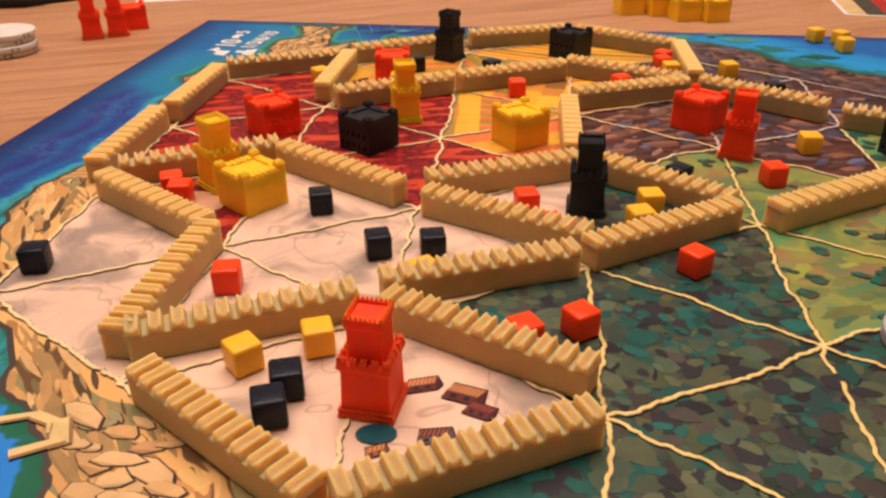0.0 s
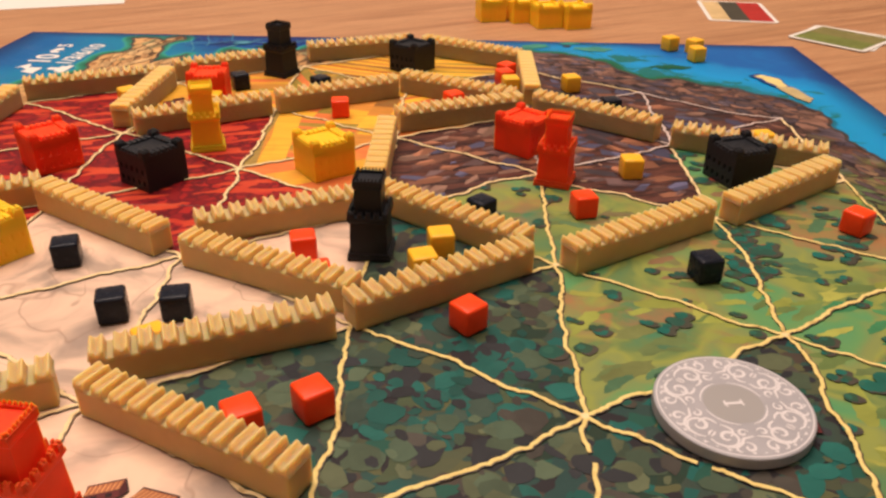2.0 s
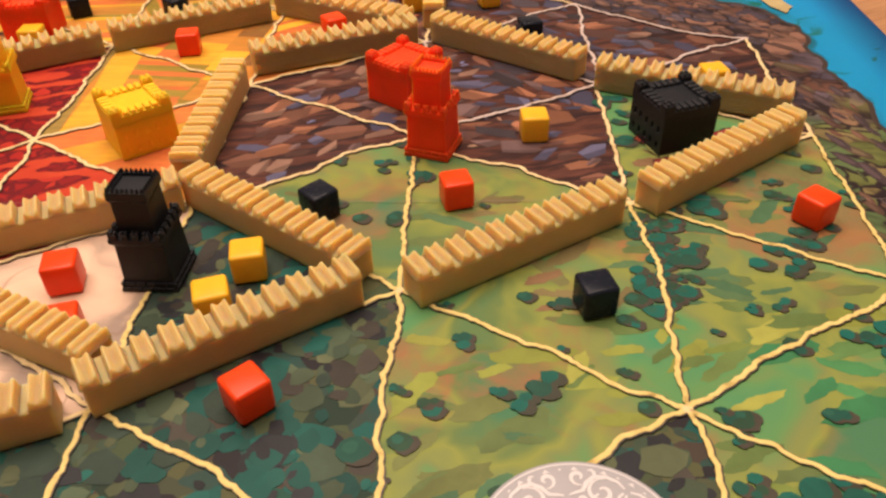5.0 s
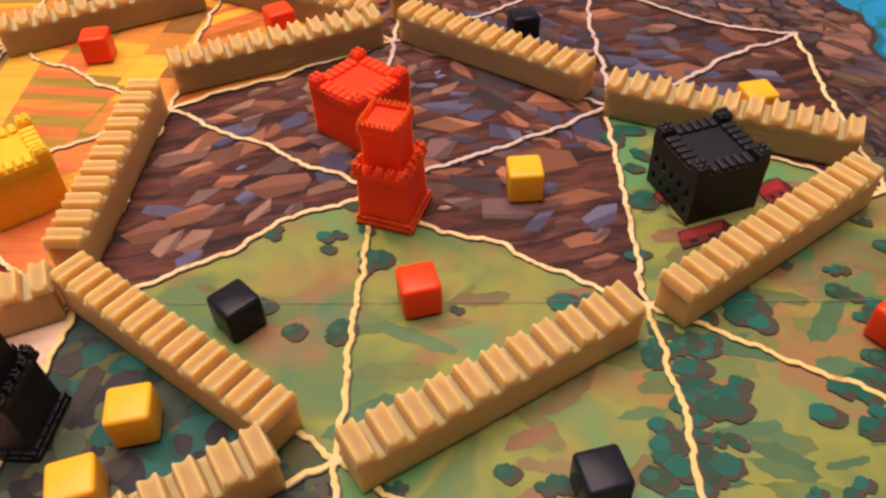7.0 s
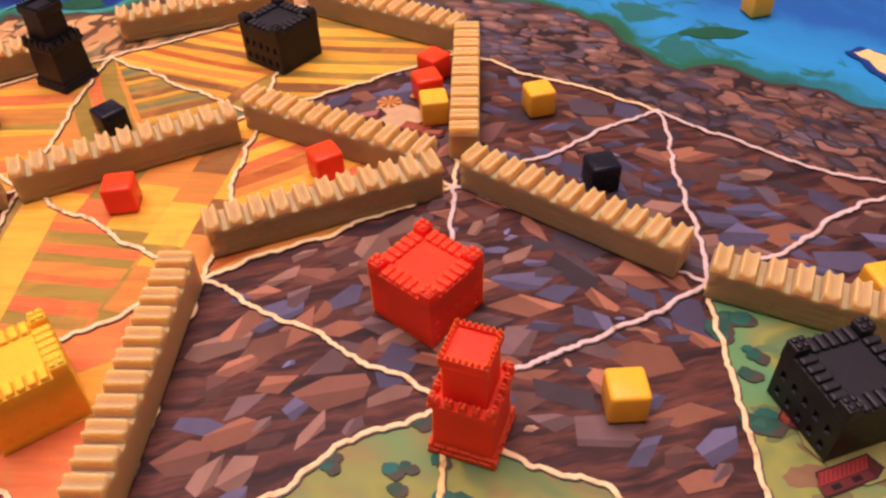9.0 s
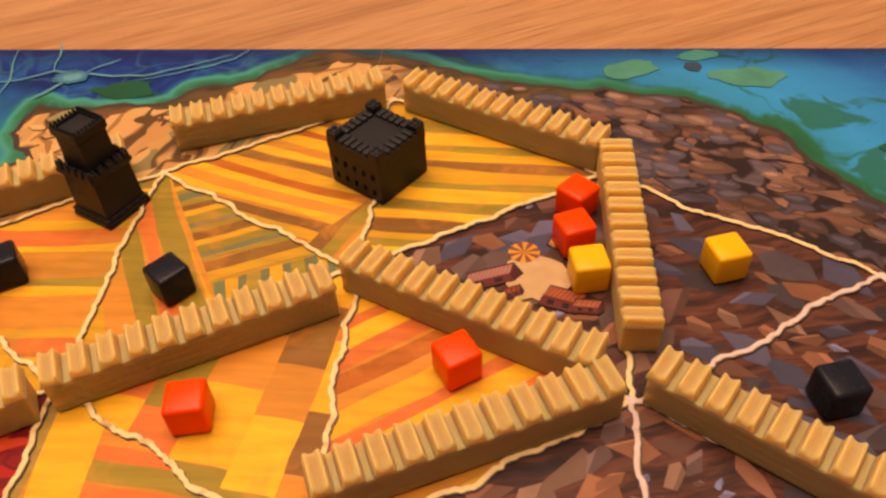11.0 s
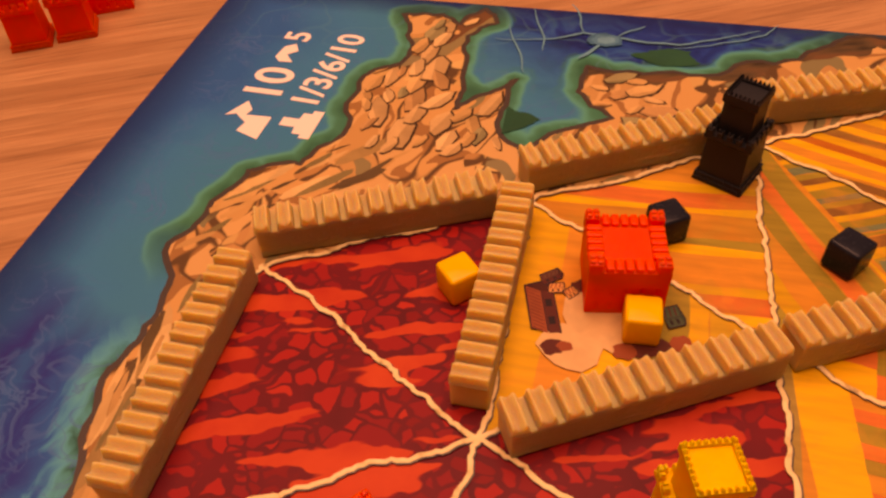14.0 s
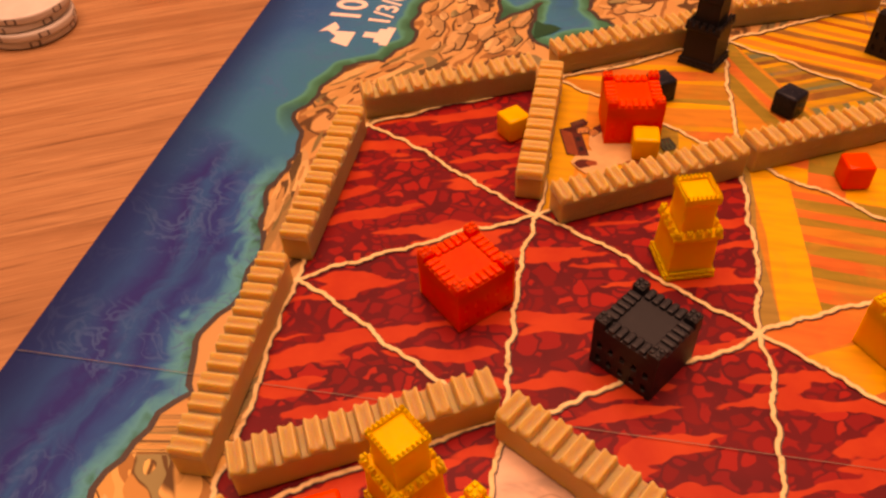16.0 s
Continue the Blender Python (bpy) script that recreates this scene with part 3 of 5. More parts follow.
NODES = [(i, j) for i in range(-4, 3) for j in range(-2, 5) if -3 <= i + j <= 3]
EDGES = [(a, (a[0] + d[0], a[1] + d[1])) for a in NODES for d in ((1, 0), (0, 1), (-1, 1)) if (a[0] + d[0], a[1] + d[1]) in NODES]
BOWS = {}


def bow(a, b, *offs):
    """A road's painted sway: how far it leaves the straight line at its quarter points, in mm to its left."""
    BOWS[a, b] = offs


bow((-4, 3), (-3, 3), 0.4, 0.9, 1.1)
bow((-3, 2), (-3, 3), 1.5, 1.8, 2.2)
bow((-3, 3), (-4, 4), 0.7, 0.0, -1.1)
bow((-3, 4), (-2, 4), 0.1, 0.0, 0.3)
bow((-2, 2), (-1, 2), -1.0, -2.0, -0.8)
bow((-2, 2), (-2, 3), -0.7, -1.3, -1.0)
bow((-2, 2), (-3, 3), 0.0, -0.5, -1.0)
bow((-2, 3), (-2, 4), 0.5, 0.8, 0.6)
bow((-2, 3), (-3, 4), 0.4, 0.0, -0.8)
bow((-1, -1), (0, -1), -0.6, -1.6, -2.4)
bow((-1, -1), (-1, 0), 0.3, -0.9, 0.6)
bow((-1, 1), (0, 1), -1.6, -1.6, 2.2)
bow((-1, 2), (0, 2), 1.0, -1.0, -0.4)
bow((-1, 2), (-1, 3), 0.5, 1.2, 1.4)
bow((-1, 2), (-2, 3), 0.2, -0.5, 0.5)
bow((-1, 3), (-2, 4), 0.6, 1.2, -0.4)
bow((0, -1), (1, -1), 0.1, 0.2, 0.8)
bow((0, -1), (0, 0), -0.5, 0.9, 0.4)
bow((0, -1), (-1, 0), 0.5, -0.8, -0.1)
bow((0, 1), (1, 1), 1.0, -0.5, -1.2)
bow((0, 1), (-1, 2), -0.9, -1.9, -0.3)
bow((0, 2), (1, 2), -1.0, -1.2, 0.9)
bow((1, -2), (1, -1), -0.4, -0.6, -2.0)
bow((1, -1), (2, -1), 0.9, 1.0, 0.0)
bow((1, -1), (1, 0), -0.9, -1.9, -1.3)
bow((1, -1), (0, 0), 1.0, 0.0, -0.3)
bow((1, 0), (0, 1), 0.3, -0.9, 2.4)
bow((1, 1), (2, 1), -0.9, -0.7, 1.3)
bow((1, 1), (1, 2), -1.0, -0.2, -0.5)
bow((1, 2), (0, 3), -1.1, -0.2, -0.2)
bow((2, 1), (1, 2), 4.4, 3.7, 2.7)
bow((-3, 2), (-2, 2), -1.8, -1.4, -1.6)
bow((-3, 2), (-4, 3), 0.7, 1.0, -0.7)
bow((-2, 1), (-2, 2), -1.0, -1.8, -2.0)
PATHS = {}
for n, (a, b) in enumerate(EDGES):
    p, q = spot(*a), spot(*b)
    left = Vector((p.y - q.y, q.x - p.x)).normalized()
    stops = [p] + [p + (q - p) * (k + 1) / 4 + left * off * MM for k, off in enumerate(BOWS.get((a, b), (0, 0, 0)))] + [q]
    pts = rough_line(stops, 0.065, 4, 100 + n, False, 0.45)
    PATHS[a, b], PATHS[b, a] = pts, pts[::-1]


def triangle(corners):
    out = []
    for k in range(3):
        out += PATHS[corners[k], corners[(k + 1) % 3]][:-1]
    return out


def up(i, j):
    return [(i, j), (i + 1, j), (i, j + 1)]


def down(i, j):
    return [(i + 1, j), (i + 1, j + 1), (i, j + 1)]


LANDS = {
    "red_land_print": (mat_redland, [up(-4, 3), down(-4, 3), down(-3, 2), down(-4, 2), up(-3, 2), down(-3, 1), up(-4, 2), up(-2, 1), down(-4, 1)]),
    "desert_print": (mat_desert, [up(-3, 1), down(-3, 0), up(-3, 0), down(-3, -1), up(-2, -1), down(-4, 0), up(-4, 1), up(-2, 0), down(-2, 0)]),
    "forest_print": (mat_forest, [up(-1, 0), down(-2, -1), down(-1, -1), up(-1, -1), down(-1, -2), up(-1, -2), up(0, -2), down(0, -2), down(-2, -2)]),
    "grass_print": (mat_grass, [up(0, -1), down(0, -1), up(1, -1), down(1, -1), up(0, 0), down(-1, 0), up(1, 0), up(1, -2), down(1, -2)]),
    "mountain_print": (mat_rock, [up(-1, 1), down(-1, 1), up(0, 1), down(0, 0), down(1, 0), up(1, 1), down(0, 1), up(0, 2), down(-1, 2)]),
}
for name, (mat, tris) in LANDS.items():
    bm = bmesh.new()
    for tri in tris:
        flat(bm, triangle(tri), 0.00008)
    bmesh.ops.triangulate(bm, faces=bm.faces[:])
    part(name, bm, mat, board)


def clip(pts, origin, normal, low, high):
    """The part of a polygon between two parallel lines."""
    for sign, limit in ((1, low), (-1, -high)):
        out = []
        for i, p in enumerate(pts):
            q = pts[(i + 1) % len(pts)]
            a, b = sign * (Vector(p) - origin).dot(normal) - limit, sign * (Vector(q) - origin).dot(normal) - limit
            if a >= 0:
                out.append(Vector(p))
            if a * b < 0:
                out.append(Vector(p) + (Vector(q) - Vector(p)) * (a / (a - b)))
        pts = out
    return pts


def tint_faces(ob, colours):
    layer = ob.data.attributes.new("tint", "FLOAT_COLOR", "CORNER")
    data = []
    for p, col in zip(ob.data.polygons, colours):
        data += [c for _ in p.loop_indices for c in (*col, 1)]
    layer.data.foreach_set("color", data)


AMBER, GOLD, RUST, OLIVE, EARTH, CORAL, MUSTARD = (0.58, 0.24, 0.04), (0.80, 0.42, 0.035), (0.42, 0.12, 0.022), (0.30, 0.22, 0.035), (0.24, 0.11, 0.03), (0.66, 0.17, 0.045), (0.62, 0.34, 0.03)
TEAL = (0.13, 0.17, 0.085)
polys, cols = [], []


def bands(outline, mid, angle, widths, palette, seed, start=-0.045, end=0.045):
    """Furrows: strips of an outline, in turn in the palette's colours."""
    rng = random.Random(seed)
    normal = Vector((-math.sin(radians(angle)), math.cos(radians(angle))))
    at, k = start, 0
    while at < end:
        wide = (rng.uniform(*widths) if len(widths) == 2 else widths[k % len(widths)]) * MM
        piece = clip(outline, mid, normal, at, min(end, at + wide))
        if len(piece) > 2:
            polys.append(piece)
            f = rng.uniform(0.88, 1.1)
            cols.append(tuple(min(1, c * f) for c in palette[k % len(palette)]))
        at += wide
        k += 1


def patchwork(outline, mid, angle, across, along, palette, seed):
    rng = random.Random(seed)
    e = Vector((-math.sin(radians(angle)), math.cos(radians(angle))))
    a, k = -0.045, 0
    while a < 0.045:
        wide = rng.uniform(*across) * MM
        strip = clip(outline, mid, e, a, a + wide)
        if len(strip) > 2:
            bands(strip, mid, angle + 90, along, palette[k % len(palette):] + palette[:k % len(palette)], seed + k)
        a += wide
        k += 1


def half(outline, at, angle, keep):
    """The part of an outline on one side of a line; keep is +1 for its left."""
    n = Vector((-math.sin(radians(angle)), math.cos(radians(angle)))) * keep
    return clip(outline, Vector(at), n, 0, 1)


def middle(tri):
    return sum((spot(*k) for k in tri), Vector((0, 0))) / 3


for f in (down(-2, 3), up(-1, 3), down(-3, 3), up(-2, 3), up(-1, 2), down(-2, 1), up(-3, 3), up(-2, 2), down(-2, 2)):
    polys.append(triangle(f))
    cols.append(AMBER)
f = down(-2, 3)
corner = spot(-1, 3) + Vector((-0.006, 0.016))
bands(half(triangle(f), corner, 42, 1), middle(f), -27, (2.6, 3.6), (GOLD, RUST, MUSTARD, EARTH, GOLD, AMBER), 40)
bands(half(triangle(f), corner, 42, -1), middle(f), 56, (2.0, 4.2), (EARTH, MUSTARD, AMBER, OLIVE), 41)
f = up(-1, 3)
bands(triangle(f), middle(f), -12, (2.2, 6.5), (MUSTARD, EARTH, GOLD, OLIVE, GOLD, OLIVE), 42)
f = down(-3, 3)
bands(triangle(f), middle(f), -5, (2.4, 2.0, 3.0, 8.0, 3.0, 5.0, 2.6, 7.0), (AMBER, GOLD, OLIVE, AMBER, GOLD, CORAL, MUSTARD, AMBER), 43)
f = up(-2, 3)
corner = spot(-2, 3) + (spot(-1, 3) - spot(-2, 3)) * 0.52
bands(half(triangle(f), corner, 112, 1), middle(f), 110, (3.8, 6.2), (OLIVE, CORAL, OLIVE, AMBER, MUSTARD), 44)
rest = half(triangle(f), corner, 112, -1)
low = half(rest, corner + Vector((0, 0.0125)), 16, -1)
bands(low, middle(f), 98, (1.8, 3.2), (MUSTARD, TEAL, OLIVE, TEAL), 45)
bands(half(rest, corner + Vector((0, 0.0125)), 16, 1), middle(f), 16, (1.6, 3.2), (OLIVE, MUSTARD, EARTH, OLIVE, TEAL), 46)
f = up(-1, 2)
bands(triangle(f), middle(f), 27, (2.6, 5.0), (CORAL, GOLD, AMBER, RUST, CORAL, GOLD), 47)
f = down(-2, 1)
bands(triangle(f), middle(f), 20, (5.0, 16.0), (CORAL, AMBER, CORAL, GOLD), 48)
f = up(-3, 3)
bands(triangle(f), middle(f), 80, (4.0, 12.0), (GOLD, AMBER, MUSTARD, GOLD, OLIVE), 49)
f = up(-2, 2)
edge_at, edge_turn = spot(-2, 2), math.degrees(math.atan2(V.y, V.x))
away = Vector((math.sin(radians(edge_turn)), -math.cos(radians(edge_turn))))
polys.append(half(triangle(f), edge_at + away * 0.0055, edge_turn + 3, 1))
cols.append((0.34, 0.23, 0.06))
strip = half(half(triangle(f), edge_at + away * 0.0055, edge_turn + 3, -1), edge_at + away * 0.0155, edge_turn + 3, 1)
polys.append(strip)
cols.append(GOLD)
rest = half(triangle(f), edge_at + away * 0.0155, edge_turn + 3, -1)
patchwork(half(rest, spot(-1, 2) + Vector((-0.019, 0)), 70, -1), middle(f), 70, (7, 11), (9, 14), [GOLD, AMBER, OLIVE, CORAL], 50)
bands(half(rest, spot(-1, 2) + Vector((-0.019, 0)), 70, 1), middle(f), -14, (2.6, 4.4), (CORAL, OLIVE, CORAL, AMBER, OLIVE), 51)
f = down(-2, 2)
patchwork(triangle(f), middle(f), 74, (8, 12), (10, 17), [AMBER, GOLD, OLIVE, CORAL, GOLD, EARTH], 52)
bm = bmesh.new()
polys, cols = zip(*[(p, c) for p, c in zip(polys, cols) if len(p) > 2])
for k, p in enumerate(polys):
    flat(bm, rough_line(p, 0.028, 2, 300 + k), 0.00008 + 2.0e-7 * k)
fields = part("field_print", bm, mat_fields, board, "painted orange and yellow striped farm fields")
tint_faces(fields, cols)

# painted stones, leaves and strokes, each a small flat patch in its land
def inside(p, corners):
    a, b, c = (spot(*k) for k in corners)
    s = [(q.x - o.x) * (p[1] - o.y) - (q.y - o.y) * (p[0] - o.x) for o, q in ((a, b), (b, c), (c, a))]
    return min(s) > 0 or max(s) < 0


def within(points, outlines):
    """Which of the points lie inside any of the outlines."""
    pts, found = np.array(points), np.zeros(len(points), bool)
    for outline in outlines:
        o = np.array([(p[0], p[1]) for p in outline])
        n = np.roll(o, -1, 0)
        x, y = pts[:, :1], pts[:, 1:2]
        cross = ((o[:, 1] > y) != (n[:, 1] > y)) & (x < (n[:, 0] - o[:, 0]) * (y - o[:, 1]) / (n[:, 1] - o[:, 1] + 1e-12) + o[:, 0])
        found |= cross.sum(1) % 2 == 1
    return found


def patch(rng, at, size, flat_by, turn, corners, jag):
    """A closed uneven outline of the given half length, flattened across its heading."""
    ca, sa = math.cos(radians(turn)), math.sin(radians(turn))
    out = []
    for k in range(corners):
        a = (k + rng.uniform(-0.3, 0.3)) / corners * math.tau
        r = size * rng.uniform(1 - jag, 1 + jag * 0.4)
        x, y = r * math.cos(a), r * math.sin(a) * flat_by
        out.append(Vector((at[0] + x * ca - y * sa, at[1] + x * sa + y * ca)))
    return out


def shaded(col, f):
    return tuple(min(1.0, c * f) for c in col)


def print_layer(name, patches, outlines, label, z=0.0001, step=1.5e-7):
    """Lays patches, each a list of (outline, colour), on the board; those that leave the land are left out."""
    first = [p for group in patches for p in group[0][0]]
    ok, at, keep = within(first, outlines), 0, []
    for group in patches:
        n = len(group[0][0])
        if ok[at:at + n].all():
            keep.append(group)
        at += n
    verts, faces, cols = [], [], []
    for k, group in enumerate(keep):
        for s, (pts, col) in enumerate(group):
            area = sum(p[0] * q[1] - q[0] * p[1] for p, q in zip(pts, list(pts[1:]) + [pts[0]]))
            pts = pts if area > 0 else pts[::-1]
            faces.append(range(len(verts), len(verts) + len(pts)))
            verts += [(p[0], p[1], z + k * step + s * step * 0.5) for p in pts]
            cols.append(col)
    me = bpy.data.meshes.new(name)
    me.from_pydata(verts, [], [tuple(f) for f in faces])
    me.materials.append(mat_tint)
    ob = new(name, me)
    ob.parent = board
    tint_faces(ob, cols)
    return tagged(ob, label, kind="stuff")


def anywhere(rng, tris):
    a, b, c = (spot(*k) for k in rng.choice(tris))
    r, s = sorted((rng.random(), rng.random()))
    return a * r + b * (s - r) + c * (1 - s)


def apart(placed, p, size, share):
    return all((p - q).length > (size + r) * share for q, r in placed)


# mountains: angular stones, each with a lit and a shaded side
rng = random.Random(61)
tris = LANDS["mountain_print"][1]
BROWNS = [(0.17, 0.075, 0.050), (0.25, 0.105, 0.060), (0.10, 0.048, 0.040), (0.20, 0.115, 0.085), (0.13, 0.080, 0.080), (0.28, 0.12, 0.07)]
VIOLETS = [(0.060, 0.054, 0.094), (0.086, 0.082, 0.142), (0.048, 0.037, 0.045), (0.072, 0.057, 0.072), (0.16, 0.072, 0.048), (0.068, 0.068, 0.118)]
SMALL = [(0.36, 0.23, 0.15), (0.13, 0.14, 0.26), (0.28, 0.16, 0.11), (0.12, 0.07, 0.06), (0.17, 0.16, 0.27)]
placed, stones = [], []
for tries, sizes, share in ((900, (5.0, 9.0), 0.43), (1300, (3.0, 5.0), 0.47), (900, (1.3, 2.4), 0.64)):
    for _ in range(tries):
        p, size = anywhere(rng, tris), rng.uniform(*sizes) * MM
        if not apart(placed, p, size, share):
            continue
        placed.append((p, size))
        far = p.x > 0.135 and p.y > 0.275
        tone = rng.choice(SMALL if size < 2.6 * MM else VIOLETS if far and rng.random() < 0.62 else BROWNS + VIOLETS[1:2])
        heading = (-28 if far else 22) + rng.uniform(-38, 38)
        shape = patch(rng, p, size, rng.uniform(0.36, 0.62), heading, rng.choice((4, 5, 5, 6)), 0.30)
        cut, split = p + Vector((rng.uniform(-0.3, 0.3), rng.uniform(-0.2, 0.3))) * size, heading + rng.uniform(-35, 35)
        if rng.random() < 0.7:
            stones.append([(shape, shaded(tone, 0.82)), (half(shape, cut, split, 1), shaded(tone, rng.uniform(1.2, 1.6)))])
        else:
            stones.append([(shape, shaded(tone, rng.uniform(0.7, 1.1)))])
stones = [[f for f in group if len(f[0]) > 2] for group in stones]
print_layer("stone_print", stones, [triangle(t) for t in tris], "angular painted brown and violet stones")

# north-eastern shore: rounded boulders lying along the coast
rng = random.Random(62)
shore_band_area = [island[k] for k in range((len(WEST) + 5) * 8, (len(WEST) + 23) * 8)] + [Vector((0.20, 0.12)), spot(2, -2), spot(2, -1), spot(2, 0), PATHS[(2, 1), (1, 2)][0]] + PATHS[(2, 1), (1, 2)] + PATHS[(1, 2), (0, 3)]
MAUVES = [(0.10, 0.062, 0.060), (0.15, 0.082, 0.067), (0.062, 0.050, 0.064), (0.20, 0.115, 0.092), (0.078, 0.064, 0.086), (0.11, 0.058, 0.046)]
UMBERS = [(0.17, 0.085, 0.060), (0.11, 0.062, 0.050), (0.21, 0.115, 0.080), (0.085, 0.060, 0.065), (0.13, 0.095, 0.060)]
MOSSES = [(0.11, 0.10, 0.055), (0.16, 0.12, 0.065), (0.085, 0.095, 0.045), (0.13, 0.075, 0.055)]
placed, stones = [], []
for tries, sizes, share in ((1800, (2.6, 4.8), 0.52), (2200, (1.2, 2.4), 0.55)):
    for _ in range(tries):
        p, size = Vector((rng.uniform(0.09, 0.262), rng.uniform(0.12, 0.47))), rng.uniform(*sizes) * MM
        if not apart(placed, p, size, share):
            continue
        placed.append((p, size))
        east, tip = p.y < 0.335, p.y > 0.395 and p.x < 0.175
        tone = rng.choice(MOSSES if p.y + rng.uniform(-0.03, 0.03) < 0.22 else UMBERS if east else MAUVES)
        heading = (-28 if p.y > 0.38 else -45 if p.y > 0.30 else -74) + rng.uniform(-18, 18)
        size *= 1.5 if east else 1.3 if tip else 1.0
        tone = shaded(tone, 1.4 if tip else 0.9)
        slim = rng.uniform(0.24, 0.40) if east else rng.uniform(0.45, 0.62)
        shape = patch(rng, p, size, slim, heading, 7 if east else 10, 0.2)
        light = patch(rng, p + Vector((-0.10, 0.12)) * size, size * 0.66, slim * 0.66, heading, 8, 0.2)
        stones.append([(shape, shaded(tone, 0.75)), (light, shaded(tone, rng.uniform(1.05, 1.35)))])
print_layer("boulder_print", stones, [shore_band_area], "rounded painted mauve and brown boulders", 0.00007, 1.2e-7)

# north-western headland and south-western landing: pale ochre rocks
rng = random.Random(63)
OCHRES = [(0.70, 0.43, 0.18), (0.62, 0.37, 0.15), (0.74, 0.49, 0.23), (0.55, 0.31, 0.13), (0.66, 0.42, 0.19), (0.33, 0.29, 0.14)]
placed, stones = [], []
for box_at, tries, heading in (((-0.092, -0.04, 0.415, 0.49), 420, 72), ((-0.03, 0.0, 0.425, 0.455), 120, 12), ((-0.076, -0.050, 0.102, 0.128), 70, -25)):
    for _ in range(tries):
        p, size = Vector((rng.uniform(*box_at[:2]), rng.uniform(*box_at[2:]))), rng.uniform(3.0, 7.5) * MM
        if not apart(placed, p, size, 0.45):
            continue
        placed.append((p, size))
        tone, turn = rng.choice(OCHRES), heading + rng.uniform(-35, 35)
        shape = patch(rng, p, size, rng.uniform(0.34, 0.56), turn, 7, 0.22)
        grow = [p + (q - p) * 1.13 + Vector((0.0003, -0.0003)) for q in shape]
        stones.append([(grow, (0.055, 0.030, 0.016)), (shape, shaded(tone, 0.95)), (half(shape, p - Vector((0.1, 0.25)) * size, turn + rng.uniform(-20, 20), -1), shaded(tone, 0.68))])
stones = [[f for f in group if len(f[0]) > 2] for group in stones]
print_layer("rock_print", stones, [island], "pale ochre painted rocks with dark gaps", 0.00011, 1.2e-7)

# western shore: long flowing strokes along the coast
rng = random.Random(66)
EARTHS = [(0.66, 0.42, 0.18), (0.58, 0.34, 0.13), (0.36, 0.23, 0.09), (0.22, 0.17, 0.07), (0.11, 0.070, 0.032), (0.48, 0.28, 0.11), (0.70, 0.47, 0.21)]
lands = [triangle(t) for _, group in LANDS.values() for t in group]
strokes = []
for x, y, turn, wide, count in ((-70, 105, 124, 26, 150), (-98, 152, 120, 24, 130), (-124, 205, 104, 16, 80), (-118, 330, 88, 12, 90), (-104, 398, 40, 14, 60)):
    for _ in range(count):
        along, across = rng.uniform(-34, 34), rng.gauss(0, wide * 0.5)
        a = radians(turn)
        p = Vector((x + along * math.cos(a) - across * math.sin(a), y + along * math.sin(a) + across * math.cos(a))) * MM
        shape = patch(rng, p, rng.uniform(3.0, 10.0) * MM, rng.uniform(0.10, 0.24), turn + rng.uniform(-11, 11), 10, 0.25)
        if not within(shape, lands).any():
            strokes.append([(shape, shaded(rng.choice(EARTHS), rng.uniform(0.85, 1.1)))])
print_layer("shore_stroke_print", strokes, [island], "long painted ochre and olive strokes of the shore", 0.0000605, 0.8e-7)

# forest: overlapping dabs of leaf colours
rng = random.Random(64)
tris = LANDS["forest_print"][1]
LEAVES = [(0.042, 0.066, 0.042), (0.056, 0.082, 0.050), (0.010, 0.080, 0.068), (0.022, 0.024, 0.028), (0.044, 0.040, 0.034), (0.076, 0.092, 0.050), (0.010, 0.064, 0.054), (0.030, 0.050, 0.038)]
dabs = []
for _ in range(1300):
    p = anywhere(rng, tris)
    size = rng.choice((1.4, 2.0, 2.6, 3.4, 4.4)) * rng.uniform(0.8, 1.2) * MM
    zone = noise.noise(Vector((p.x * 34, p.y * 34, 4.0)))
    tone = rng.choice(LEAVES[2:4] + LEAVES[6:7] if zone > 0.28 else LEAVES[:2] + LEAVES[3:6] if zone < -0.1 else LEAVES)
    dabs.append([(patch(rng, p, size, rng.uniform(0.55, 0.9), rng.uniform(0, 180), 9, 0.26), shaded(tone, rng.uniform(0.95, 1.65)))])
print_layer("leaf_print", dabs, [triangle(t) for t in tris], "painted forest leaves in olive, teal and brown", 0.0001, 1.2e-7)

# grassland: broad strokes of lime, emerald, olive and earth
rng = random.Random(65)
tris = LANDS["grass_print"][1]
dabs = []
for _ in range(260):
    p = anywhere(rng, tris)
    if any(inside(p, t) for t in (up(0, 0), down(-1, 0))) and rng.random() < 0.7:
        continue
    size = rng.uniform(3.0, 9.0) * MM
    zone = noise.noise(Vector((p.x * 26, p.y * 26, 9.0)))
    if p.x > 0.17 and p.y < 0.19:
        tones = [(0.050, 0.23, 0.095), (0.075, 0.27, 0.10), (0.12, 0.25, 0.08)]
    elif p.y < 0.20 and zone > -0.3:
        tones = [(0.27, 0.31, 0.06), (0.19, 0.26, 0.06), (0.13, 0.20, 0.06), (0.34, 0.36, 0.075)]
    elif zone < -0.12 and p.y > 0.19:
        tones = [(0.21, 0.17, 0.072), (0.17, 0.17, 0.065), (0.25, 0.15, 0.075)]
    else:
        tones = [(0.14, 0.20, 0.07), (0.10, 0.19, 0.085), (0.17, 0.20, 0.065), (0.075, 0.17, 0.085)]
    dabs.append([(rough_line(patch(rng, p, size, rng.uniform(0.22, 0.45), rng.gauss(8, 24), 11, 0.30), 0.12, 1, 5), shaded(rng.choice(tones), rng.uniform(0.85, 1.1)))])
